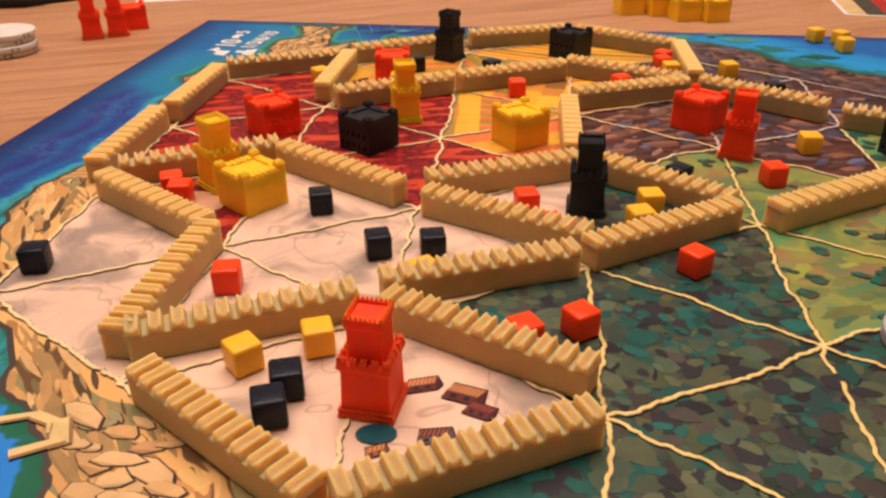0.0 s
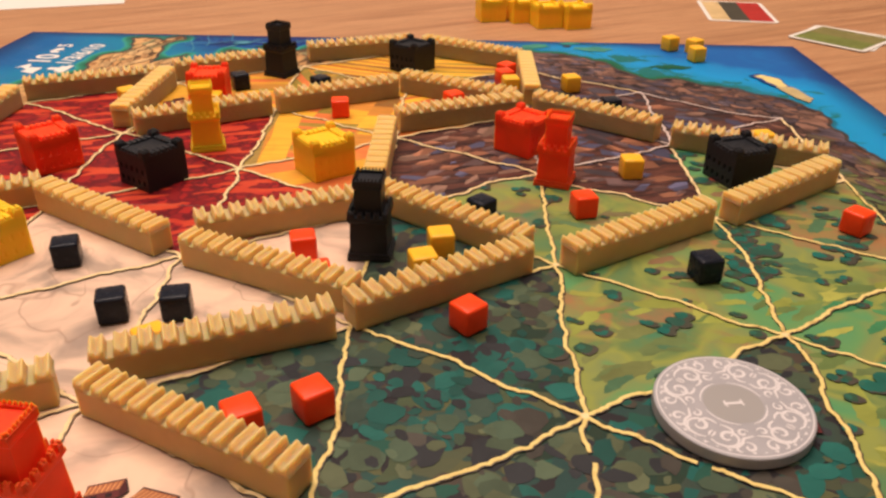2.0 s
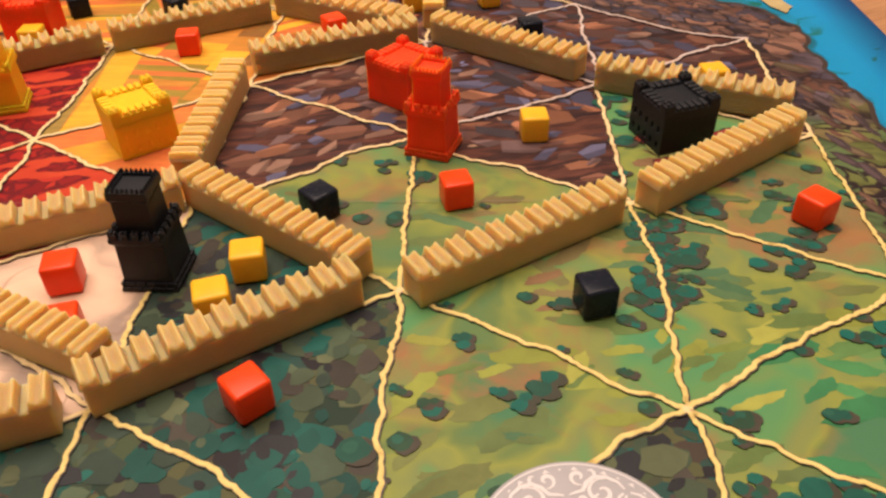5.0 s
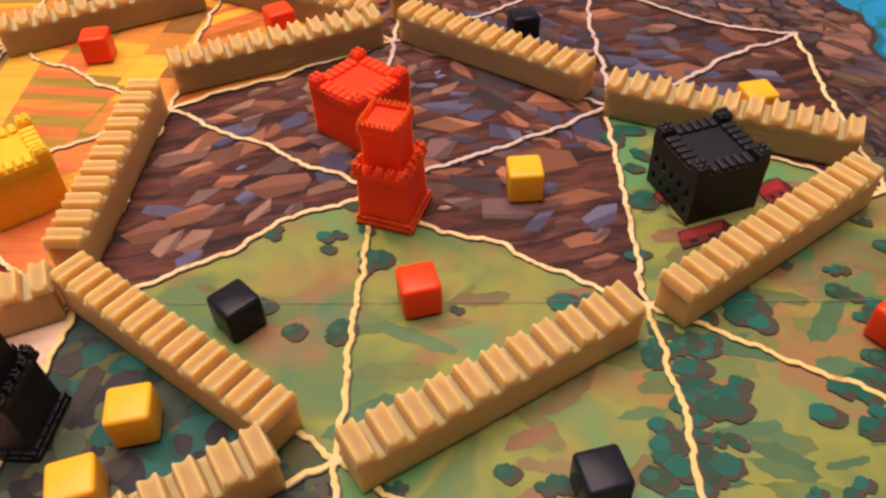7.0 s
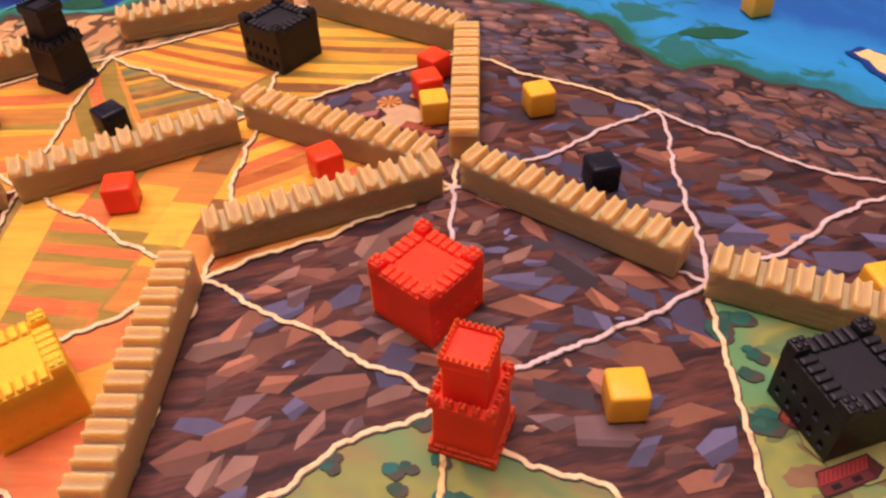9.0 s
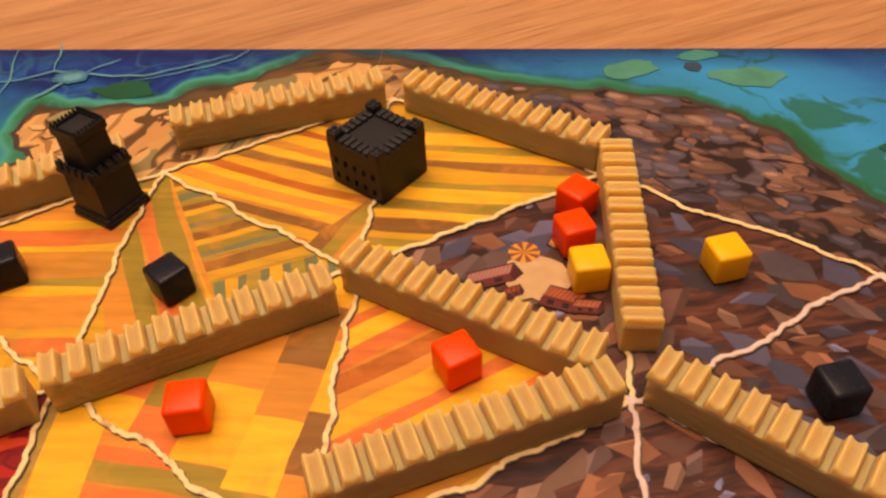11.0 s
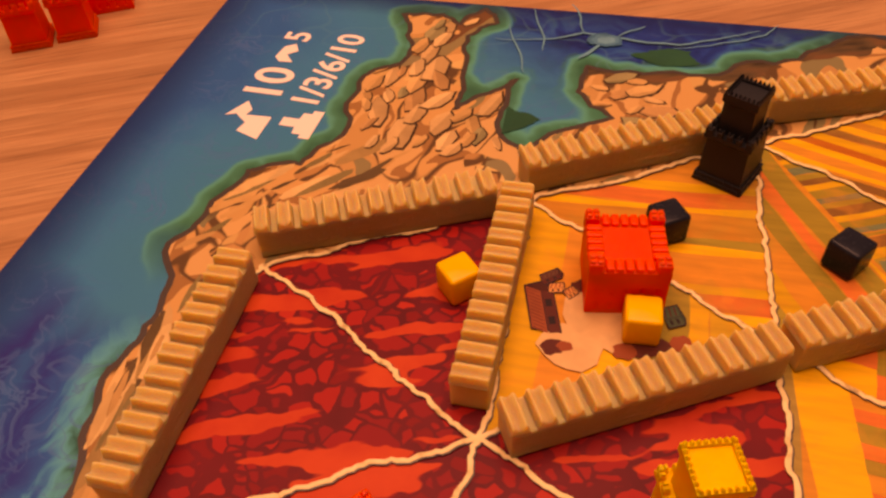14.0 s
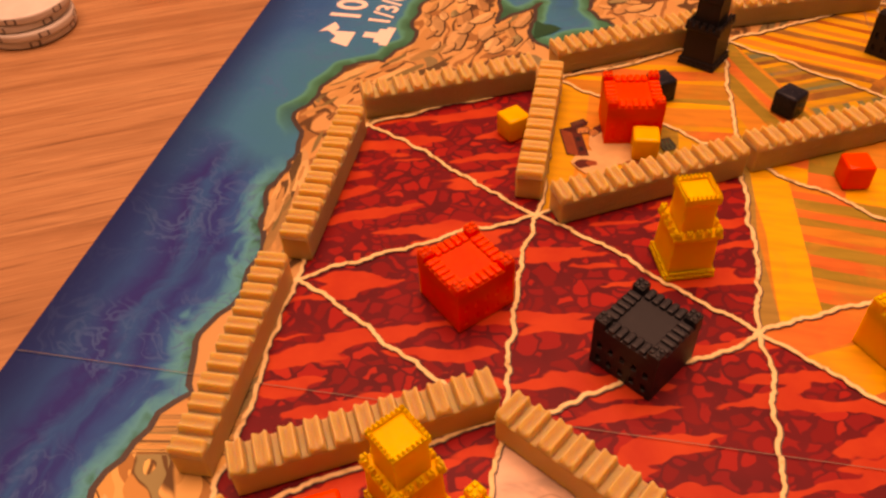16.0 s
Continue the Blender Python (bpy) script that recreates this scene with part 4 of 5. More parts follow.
print_layer("stroke_print", dabs, [triangle(t) for t in tris], "broad painted strokes of grass green and earth")


# roads: cream lines with a yellow rim and a dark edge on one side, broken in places in the forest
BREAKS = {((0, -2), (0, -1)): (0.79, 0.83), ((1, -2), (0, -1)): (0.57, 0.61)}
CREAM, STRAW, LILAC = (0.78, 0.62, 0.34), (0.72, 0.58, 0.22), (0.60, 0.50, 0.47)
ROCKY = {(1, 1), (0, 1), (0, 2), (1, 2), (2, 1)}
core, rims, dark, core_cols, rim_cols = bmesh.new(), bmesh.new(), bmesh.new(), [], []
for n, (a, b) in enumerate(EDGES):
    pts, mid = PATHS[a, b], (spot(*a) + spot(*b)) / 2
    tone = LILAC if a in ROCKY and b in ROCKY else STRAW if mid.y < 0.25 and mid.x > 0.03 else CREAM
    lo, hi = BREAKS.get((a, b), (2, 2))
    pieces = [pts] if lo > 1 else [pts[:int(lo * len(pts))], pts[int(hi * len(pts)):]]
    for piece in pieces:
        wide = [(1.02 + 0.34 * noise.noise(Vector((p.x * 420, p.y * 420, n)))) * MM for p in piece]
        sand = min(within([mid], [triangle(t) for t in LANDS["desert_print"][1]])[0], 1)
        ribbon(dark, [p + Vector((0.00020, -0.00022)) for p in piece], [w * (1.0 if sand else 1.16) for w in wide], 0.00050)
        ribbon(rims, piece, wide, 0.00052)
        ribbon(core, [p + Vector((-0.00008, 0.00010)) for p in piece], [w * 0.74 for w in wide], 0.00054)
        rim_cols += [shaded(tone, 0.86)] * (len(piece) - 1)
        core_cols += [shaded(tone, 1.0)] * (len(piece) - 1)
for a in NODES:
    p = spot(*a)
    flat(core, [(p.x + 0.0010 * math.cos(k / 9 * math.tau), p.y + 0.0010 * math.sin(k / 9 * math.tau)) for k in range(9)], 0.00055)
    core_cols.append(LILAC if a in ROCKY else CREAM)
part("road_shadow_print", dark, mat_ink, board)
tint_faces(part("road_rim_print", rims, mat_road, board), rim_cols)
tint_faces(part("road_print", core, mat_road, board, "cream painted roads meeting at six-way crossings"), core_cols)

# bushes on the grassland, painted in two tones
def blob(rng, at, size, lobes=11):
    return [(at[0] + math.cos(k / lobes * math.tau) * size * rng.uniform(0.78, 1.12), at[1] + math.sin(k / lobes * math.tau) * size * rng.uniform(0.66, 0.98)) for k in range(lobes)]


LAYER = [0.00036]


def layer_up():
    """Each painted patch lies a breath above the one before."""
    LAYER[0] += 2.0e-7
    return LAYER[0]


rng = random.Random(7)
bm, cols = bmesh.new(), []
# thickets: middle in mm, spread, how many crowns
THICKETS = [(126, 184, 6, 7), (172, 151, 9, 12), (200, 188, 7, 8), (191, 213, 6, 6), (137, 205, 4, 4), (158, 209, 6, 8), (168, 216, 6, 7), (180, 235, 7, 9), (202, 243, 4, 3), (110, 256, 4, 3), (104, 266, 4, 3), (94, 268, 4, 3), (172, 280, 5, 4)]
for tri in LANDS["grass_print"][1]:
    pts = [spot(*k) for k in tri]
    for n in range(13 if tri not in (up(0, 0), down(-1, 0)) else 4):
        r, s = rng.random(), rng.random()
        if r + s > 1:
            r, s = 1 - r, 1 - s
        p = pts[0] + (pts[1] - pts[0]) * r + (pts[2] - pts[0]) * s
        # a hedge of bushes follows the road between two crossings
        if n < 4 and tri in (up(0, -1), down(0, -1), up(1, -1), down(0, 0)):
            p = spot(1, -1) + (spot(1, 0) - spot(1, -1)) * rng.uniform(0.25, 1.0) + Vector((rng.gauss(0.001, 0.0045), 0))
        size = rng.choice((1.4, 1.9, 2.6, 3.2)) * rng.uniform(0.8, 1.1) * MM
        lobes = [(p.x + rng.uniform(-1.6, 1.6) * size, p.y + rng.uniform(-1.0, 1.0) * size, size * rng.uniform(0.5, 1.0)) for _ in range(rng.choice((1, 1, 2, 3, 4)))]
        for x, y, wide in lobes:
            flat(bm, blob(rng, (x + 0.0009, y - 0.0007), wide * 1.10), layer_up())
            cols.append((0.070, 0.062, 0.048))
        for x, y, wide in lobes:
            flat(bm, blob(rng, (x, y), wide), layer_up())
            cols.append(rng.choice([(0.016, 0.090, 0.066), (0.028, 0.075, 0.045), (0.012, 0.125, 0.098)]))
            if wide > 1.8 * MM:
                flat(bm, blob(rng, (x - wide * 0.25, y + wide * 0.2), wide * 0.5), layer_up())
                cols.append((0.024, 0.115, 0.080))
for x, y, size, count in THICKETS:
    lobes = [(x * MM + rng.gauss(0, size * 0.5) * MM, y * MM + rng.gauss(0, size * 0.32) * MM, rng.uniform(0.18, 0.40) * size * MM) for _ in range(count)]
    for lx, ly, wide in lobes:
        flat(bm, blob(rng, (lx + 0.0012, ly - 0.0010), wide * 1.15), layer_up())
        cols.append((0.060, 0.062, 0.045))
    for lx, ly, wide in lobes:
        flat(bm, blob(rng, (lx, ly), wide), layer_up())
        cols.append(rng.choice([(0.012, 0.105, 0.080), (0.020, 0.080, 0.058), (0.010, 0.130, 0.105)]))
tint_faces(part("bush_print", bm, mat_tint, board, "painted dark green bushes"), cols)


# painted hamlets: cottages seen from above, a pond, wheels, sandy yards
def hamlet(yards, cottages):
    bm, cols = bmesh.new(), []
    rng = random.Random(len(cottages) + 3)
    for x, y, r, col in yards:
        flat(bm, blob(rng, (x * MM, y * MM), r * MM, 14), layer_up())
        cols.append(col)
    for x, y, w, h, turn, wall, roof, line in cottages:
        ca, sa = math.cos(radians(turn)), math.sin(radians(turn))

        def quad(x0, x1, y0, y1, col, lean=0.0):
            flat(bm, [((x + px * ca - py * sa) * MM, (y + px * sa + py * ca) * MM) for px, py in ((x0, y0), (x1, y0), (x1 + lean, y1), (x0 + lean, y1))], layer_up())
            cols.append(col)

        lean = w * 0.16

        def side(points, col):
            flat(bm, [((x + px * ca - py * sa) * MM, (y + px * sa + py * ca) * MM) for px, py in points], layer_up())
            cols.append(col)

        side([(-w / 2 - 0.3, -h / 2 - 0.3), (w / 2 + 0.2, -h / 2 - 0.3), (w * 0.78, -h * 0.25), (w / 2 + lean + 0.3, h / 2 + 0.35), (-w / 2 + lean - 0.3, h / 2 + 0.35)], (0.035, 0.014, 0.016))
        side([(w / 2, -h / 2), (w * 0.73, -h * 0.22), (w * 0.70, h * 0.02), (w / 2 + lean, h / 2), (w / 2, -h * 0.06)], tuple(c * 0.6 for c in wall))
        quad(-w / 2, w / 2, -h / 2, -h * 0.08, wall)
        quad(-w / 2, w / 2, -h * 0.04, h / 2, roof, lean)
        n = max(3, int(w / 0.9))
        for s in range(n):
            a = -w / 2 + (s + 0.3) * w / n
            quad(a, a + 0.32, h * 0.02, h * 0.46, line, lean * 0.86)
        quad(-w * 0.30, -w * 0.12, -h * 0.40, -h * 0.15, (0.02, 0.01, 0.012))
        quad(w * 0.12, w * 0.30, -h * 0.40, -h * 0.15, (0.02, 0.01, 0.012))
    tint_faces(part("hamlet_print", bm, mat_tint, board, "small painted cottages with red roofs"), cols)


PLUM, BRICK, CLAY, FLAME, SAND = (0.12, 0.026, 0.026), (0.30, 0.060, 0.028), (0.36, 0.13, 0.06), (0.66, 0.30, 0.10), (0.66, 0.42, 0.20)
hamlet([], [(-1.2, 135.7, 6.5, 4.2, 12, PLUM, CLAY, FLAME), (8.0, 132.5, 7.5, 5.5, -22, PLUM, CLAY, FLAME), (11.3, 126.8, 5.5, 4.2, -28, PLUM, PLUM, BRICK), (1.3, 118.8, 6.5, 4.2, 5, (0.16, 0.12, 0.12), PLUM, CLAY), (-10.5, 114.6, 4.0, 2.6, 20, CLAY, FLAME, BRICK)])
DUSK, SOOT = (0.30, 0.070, 0.028), (0.10, 0.020, 0.014)
hamlet([(-20, 361, 11, SAND), (-27, 353, 7, SAND), (-31.0, 352.4, 2.6, SOOT), (-28.6, 352.6, 1.7, DUSK), (-13.2, 352.6, 2.9, SOOT), (-16.8, 352.2, 2.5, DUSK), (-9.6, 353.2, 2.7, SOOT), (-5.2, 354.6, 2.4, DUSK), (-24.6, 369.0, 2.4, SOOT)],
       [(-33.0, 361.4, 11.5, 5.6, 98, SOOT, DUSK, (0.16, 0.035, 0.018)), (-31.6, 371.4, 4.2, 2.6, 30, SOOT, (0.12, 0.05, 0.03), SOOT), (-30.4, 368.3, 2.8, 2.4, 5, FLAME, FLAME, DUSK), (-27.2, 367.0, 2.4, 2.2, 40, FLAME, FLAME, DUSK), (-6.5, 361.5, 3.4, 5.0, 20, (0.05, 0.075, 0.045), (0.05, 0.085, 0.05), SOOT)])
hamlet([(108.6, 374.2, 8.5, (0.56, 0.38, 0.20))], [(98.4, 375.0, 10.0, 4.6, 12, PLUM, (0.40, 0.11, 0.09), (0.20, 0.24, 0.21)), (112.6, 367.6, 7.5, 5.6, -25, PLUM, BRICK, CLAY), (117.3, 365.0, 5.0, 3.4, -12, PLUM, CLAY, BRICK), (103.0, 370.4, 3.4, 2.4, 15, PLUM, BRICK, PLUM), (114.6, 384.2, 3.4, 2.6, 60, BRICK, FLAME, BRICK)])
hamlet([(184, 262, 10, (0.25, 0.27, 0.085))], [(178.2, 255.4, 10.0, 4.0, 14, PLUM, (0.30, 0.035, 0.03), PLUM), (174.6, 268.0, 4.0, 3.0, 50, PLUM, BRICK, PLUM), (197.6, 266.2, 6.0, 5.4, 20, (0.22, 0.02, 0.03), (0.34, 0.03, 0.03), (0.24, 0.02, 0.03))])
hamlet([(-78, 232, 11, (0.60, 0.34, 0.19))], [(-88, 231, 5.0, 3.6, 35, PLUM, FLAME, BRICK), (-76, 221, 6.0, 3.6, -10, PLUM, CLAY, FLAME), (-92, 238, 4.0, 3.0, 10, PLUM, BRICK, CLAY)])
hamlet([], [(143.6, 141.5, 4.0, 3.6, 80, PLUM, (0.42, 0.06, 0.035), FLAME)])
bm = bmesh.new()
flat(bm, [((-10.4 + 4.4 * math.cos(k / 24 * math.tau)) * MM, (119.7 + 3.0 * math.sin(k / 24 * math.tau)) * MM) for k in range(24)], layer_up())
tint_faces(part("pond_print", bm, mat_tint, board, "round teal painted pond"), [(0.008, 0.085, 0.115)])
bm, cols = bmesh.new(), []
for k in range(16):
    a, c = k / 16 * math.tau, (k + 1) / 16 * math.tau
    flat(bm, [(0.1072, 0.3818), (0.1072 + 0.0035 * math.cos(a), 0.3818 + 0.0032 * math.sin(a)), (0.1072 + 0.0035 * math.cos(c), 0.3818 + 0.0032 * math.sin(c))], layer_up())
    cols.append((0.66, 0.30, 0.06) if k % 2 else (0.22, 0.08, 0.035))
tint_faces(part("wheel_print", bm, mat_tint, board, "painted orange and brown wheel"), cols)

# pale stone jetties on the south-west shore
bm, cols = bmesh.new(), []
QUAY, QUAY_SHADE = (0.72, 0.55, 0.24), (0.30, 0.17, 0.07)


def pier(a, b, wide):
    a, b = Vector(a) * MM, Vector(b) * MM
    side = (b - a).normalized().orthogonal() * wide * MM / 2
    for grow, off, col in ((1.35, Vector((0.0003, -0.0005)), QUAY_SHADE), (1.0, Vector((0, 0)), QUAY)):
        flat(bm, [p + off for p in (a + side * grow, b + side * grow * 0.8, b - side * grow * 0.8, a - side * grow)], layer_up())
        cols.append(col)


pier((-93.5, 125.2), (-83.5, 127.6), 1.7)
pier((-84.6, 127.4), (-75.4, 123.0), 2.6)
pier((-78.6, 125.4), (-75.2, 117.6), 4.2)
pier((-84.6, 115.2), (-74.8, 119.6), 2.2)
pier((-80.2, 124.6), (-79.2, 121.2), 1.0)
tint_faces(part("jetty_print", bm, mat_tint, board, "pale yellow painted stone jetties"), cols)

# islet off the north-east shore
bm = bmesh.new()
for grow, outline in ((0.0015, [(244, 390), (250, 392), (257, 384), (256, 370), (250, 368), (246, 378)]), (0, [(245, 389), (250, 390), (255, 383), (254, 371), (250, 370), (247, 378)]), (0, [(248, 372), (255, 370), (257, 352), (252, 347), (249, 356)])):
    flat(bm, rough_line([((x - (0 if grow == 0 else 1.5)) * MM, y * MM) for x, y in outline], 0.12, 2, 3), layer_up())
islet = part("islet_print", bm, mat_tint, board, "pale yellow painted sandbank")
tint_faces(islet, [(0.006, 0.045, 0.22), (0.74, 0.62, 0.25), (0.50, 0.40, 0.20)])

# dark weed and pale shoals in the northern sea
rng = random.Random(35)
for (x, y), size, slim, col in (((-46, 428), 12, 0.6, (0.003, 0.075, 0.040)), ((3, 460), 10, 0.4, (0.003, 0.085, 0.045)), ((3, 462), 8, 0.4, (0.003, 0.085, 0.050)), ((209, 407), 13, 0.3, (0.004, 0.095, 0.050)), ((147, 452), 9, 0.5, (0.045, 0.26, 0.20)), ((178, 444), 12, 0.45, (0.050, 0.27, 0.22)), ((168, 457), 7, 0.4, (0.03, 0.24, 0.22)), ((165, 451), 3, 0.9, (0.03, 0.06, 0.10))):
    outline = rough_line(patch(rng, Vector((x, y)) * MM, size * MM, slim, rng.uniform(-12, 12), 11, 0.25), 0.12, 2, 8)
    if within(outline, [island]).any():
        outline = [p for p in outline if not within([p], [island])[0]]
    if len(outline) > 3:
        bm = bmesh.new()
        flat(bm, outline, layer_up() - 0.0003)
        tint_faces(part("shoal_print", bm, mat_tint, board, "painted shoal in the sea"), [col])

# fold lines of the board
bm = bmesh.new()
ribbon(bm, [on_board(0, BH / 2), on_board(BW, BH / 2 - 0.005)], 0.00015, 0.00058)
ribbon(bm, [on_board(BW / 2, 0), on_board(BW / 2, 0.05)], 0.00015, 0.00058)
part("fold_line", bm, Mat("fold_crease", 0.6).color((0.16, 0.14, 0.11)).m, board)


# ---- printed scoring marks ----
def lettering(text, at, size, turn, parent, material=mat_white, z=0.00014, align="CENTER"):
    cu = bpy.data.curves.new("lettering", "FONT")
    cu.offset = size * 0.022
    cu.body, cu.size, cu.align_x, cu.align_y = text, size, align, "CENTER"
    cu.materials.append(material)
    ob = new("lettering", cu)
    ob.parent = parent
    ob.matrix_basis = pose(at[0], at[1], z, 0, 0, turn)
    return ob


READ = 80
lettering("10", (-0.1124, 0.4440), 0.0165, READ, board)
lettering("5", (-0.1096, 0.4700), 0.0115, READ, board)
lettering("1/3/6/10", (-0.0962, 0.4520), 0.0118, READ - 3, board)


def icon(points, at, size, z=0.00014):
    bm = bmesh.new()
    ca, sa = math.cos(radians(READ)), math.sin(radians(READ))
    flat(bm, [(at[0] + (x * ca - y * sa) * size, at[1] + (x * sa + y * ca) * size) for x, y in points], z)
    bmesh.ops.triangulate(bm, faces=bm.faces[:])
    part("scoring_icon", bm, mat_white, board, "white printed piece icon")


icon([(0.0, 0.8), (0.9, 0.35), (0.45, 0.0), (0.15, 0.1), (0.2, -0.8), (-1.0, -0.8), (-0.7, 0.05), (-0.25, -0.05), (0.15, 0.45)], (-0.1151, 0.4271), 0.0085)
icon([(-0.5, 0.7), (0.8, 0.55), (1.25, -0.1), (0.45, -0.6), (-0.1, 0.0), (-0.9, -0.7), (-1.0, 0.2)], (-0.1111, 0.4600), 0.0046)
icon([(-1.0, -0.8), (1.0, -0.8), (1.0, -0.3), (0.75, -0.3), (0.75, 0.1), (0.3, 0.15), (0.3, 0.9), (-0.3, 0.9), (-0.3, 0.15), (-0.75, 0.1), (-0.75, -0.3), (-1.0, -0.3)], (-0.0995, 0.4250), 0.0062)

# pale painted rays of light on the northern sea
bm, cols = bmesh.new(), []
for line, wide in (([(-48, 469.5), (-33, 469.5), (-21, 473.5), (-11, 471), (7, 467), (21, 471.5), (32, 475.5)], 0.9), ([(-44, 478), (-40, 461), (-39, 451)], 0.6), ([(-36, 488), (-33, 470.5), (-33.5, 463)], 0.6), ([(-24, 491), (-21, 473.5)], 0.6), ([(-11, 471), (-2, 477.5)], 0.7), ([(-14, 469), (-20, 462), (-23, 459)], 1.2), ([(5, 465), (20, 468.5), (33, 473), (38, 479)], 0.6)):
    path = rough_line([Vector(p) * MM for p in line], 0.06, 2, len(line), False)
    ribbon(bm, path, wide * MM, layer_up(), taper=True)
    cols += [(0.075, 0.30, 0.42)] * (len(path) - 1)
rng = random.Random(31)
for size, col in ((6.0, (0.022, 0.140, 0.25)), (4.6, (0.045, 0.21, 0.33)), (2.9, (0.085, 0.30, 0.42))):
    flat(bm, rough_line([(-0.0145 + math.cos(k / 12 * math.tau) * size * MM * rng.uniform(0.8, 1.1), 0.4692 + math.sin(k / 12 * math.tau) * size * MM * rng.uniform(0.5, 0.8)) for k in range(12)], 0.1, 2, int(size)), layer_up())
    cols.append(col)
tint_faces(part("sea_light_print", bm, mat_tint, board, "pale blue painted rays on the sea"), cols)

# ---- ivory wall pieces ----
WL, WW, WB, NM = 55.5 * MM, 7.6 * MM, 7.5 * MM, 11


def merlon_mesh():
    """One swallow-tailed merlon across the wall: two rounded ridges with a valley between."""
    bm = bmesh.new()
    half = [(2.05, 0), (1.82, 0.35), (1.68, 1.0), (1.60, 1.8), (1.47, 2.3), (1.28, 2.5), (1.06, 2.38), (0.76, 2.05), (0.42, 1.68)]
    prof = [(-x, z) for x, z in half] + [(0, 1.52)] + half[::-1]
    rows = []
    for y, drop in ((-3.75, 0.75), (-3.6, 0.30), (-3.3, 0.08), (-2.8, 0.0), (2.8, 0.0), (3.3, 0.08), (3.6, 0.30), (3.75, 0.75)):
        rows.append([bm.verts.new((x * (1 - drop * 0.12) * MM, y * MM, (z - drop * z / 2.5) * MM)) for x, z in prof])
    for a, b in zip(rows, rows[1:]):
        for i in range(len(prof) - 1):
            bm.faces.new((a[i], b[i], b[i + 1], a[i + 1]))
    bm.faces.new(rows[0])
    bm.faces.new(rows[-1][::-1])
    bmesh.ops.recalc_face_normals(bm, faces=bm.faces[:])
    return bm


def courses_mesh():
    """Low courses of bricks standing a little proud of one long side of the wall."""
    bm = bmesh.new()
    proud, off = 0.045 * MM, WW / 2
    for row in range(4):
        z0 = (0.45 + row * 1.72) * MM
        n = int(WL / (2.9 * MM))
        step = WL / n
        for k in range(n):
            x0 = -WL / 2 + k * step + (0.5 * step if row % 2 else 0.0) + 0.2 * MM
            x1 = min(x0 + step - 0.4 * MM, WL / 2 - 0.3 * MM)
            if x1 - x0 < 0.5 * MM:
                continue
            z1 = z0 + 1.3 * MM
            back = [bm.verts.new((x, -off + 0.02 * MM, z)) for x, z in ((x0, z0), (x1, z0), (x1, z1), (x0, z1))]
            g = 0.2 * MM
            face = [bm.verts.new((x, -off - proud, z)) for x, z in ((x0 + g, z0 + g), (x1 - g, z0 + g), (x1 - g, z1 - g), (x0 + g, z1 - g))]
            for e in range(4):
                bm.faces.new((back[e], back[(e + 1) % 4], face[(e + 1) % 4], face[e]))
            bm.faces.new(face)
    return bm


def wall_piece(at, turn, courses):
    ob = thing("wall_piece", (at[0], at[1], 0.0003), turn, "ivory plastic wall piece with swallow-tailed battlements on the board", "wall piece", "ivory wall pieces along the roads")
    part("body", box(bmesh.new(), -WL / 2, WL / 2, -WW / 2, WW / 2, 0, WB, 0.0006), mat_wall, ob)
    if courses:
        part("brick_courses", courses_mesh(), mat_wall, ob)
    first = None
    for k in range(NM):
        x = (k / (NM - 1) - 0.5) * (WL - 3.3 * MM)
        if first is None:
            first = part("merlon", merlon_mesh(), mat_wall, ob, smooth=True)
            piece = first
        else:
            piece = new("merlon", first.data)
            piece.parent = ob
        piece.matrix_basis = pose(x, 0, WB - 0.0001)
    return ob


# middle in mm and heading in degrees
WALLS = [
    (8.9, 107.5, 22), (-41.3, 115.3, -41), (-44.4, 156.9, 18.5), (13.6, 147.0, -32.8), (-68.6, 174.3, 80.8), (14.9, 178.4, 15.0), (23.6, 210.2, -31.5), (70.6, 200.3, 26.2),
    (76.5, 236.3, -42.5), (26.6, 244.6, 17.5), (132.1, 222.0, 25.5), (56.7, 288.8, 83.0), (90.9, 334.4, 16.0), (146.1, 325.5, -41.5), (194.7, 287.8, -30.0), (189.5, 249.0, 29.5),
    (128.6, 380.0, 82.7), (93.0, 362.6, -33.8), (40.2, 362.0, 20.0), (-14.3, 340.5, 22.0), (-43.0, 364.4, 82.0), (-12.3, 412.2, 21.0), (50.5, 438.2, 13.0), (107.6, 426.4, -35.5),
    (-71.5, 385.6, 17.0), (-103.0, 340.0, 82.8), (-112.8, 278.0, 84.0), (-80.9, 259.6, 21.2), (-30.6, 247.4, -38.2), (-87.0, 221.7, -39.5),
]
proto = {}
for x, y, turn in WALLS:
    # the pieces on the far half show their bricked side, the others their smooth one
    courses = y > 320 or (turn < 0 and y > 260)
    if courses not in proto:
        proto[courses] = wall_piece((x * MM, y * MM), turn, courses)
    else:
        copy_thing(proto[courses], pose(x * MM, y * MM, 0.0003, 0, 0, turn))


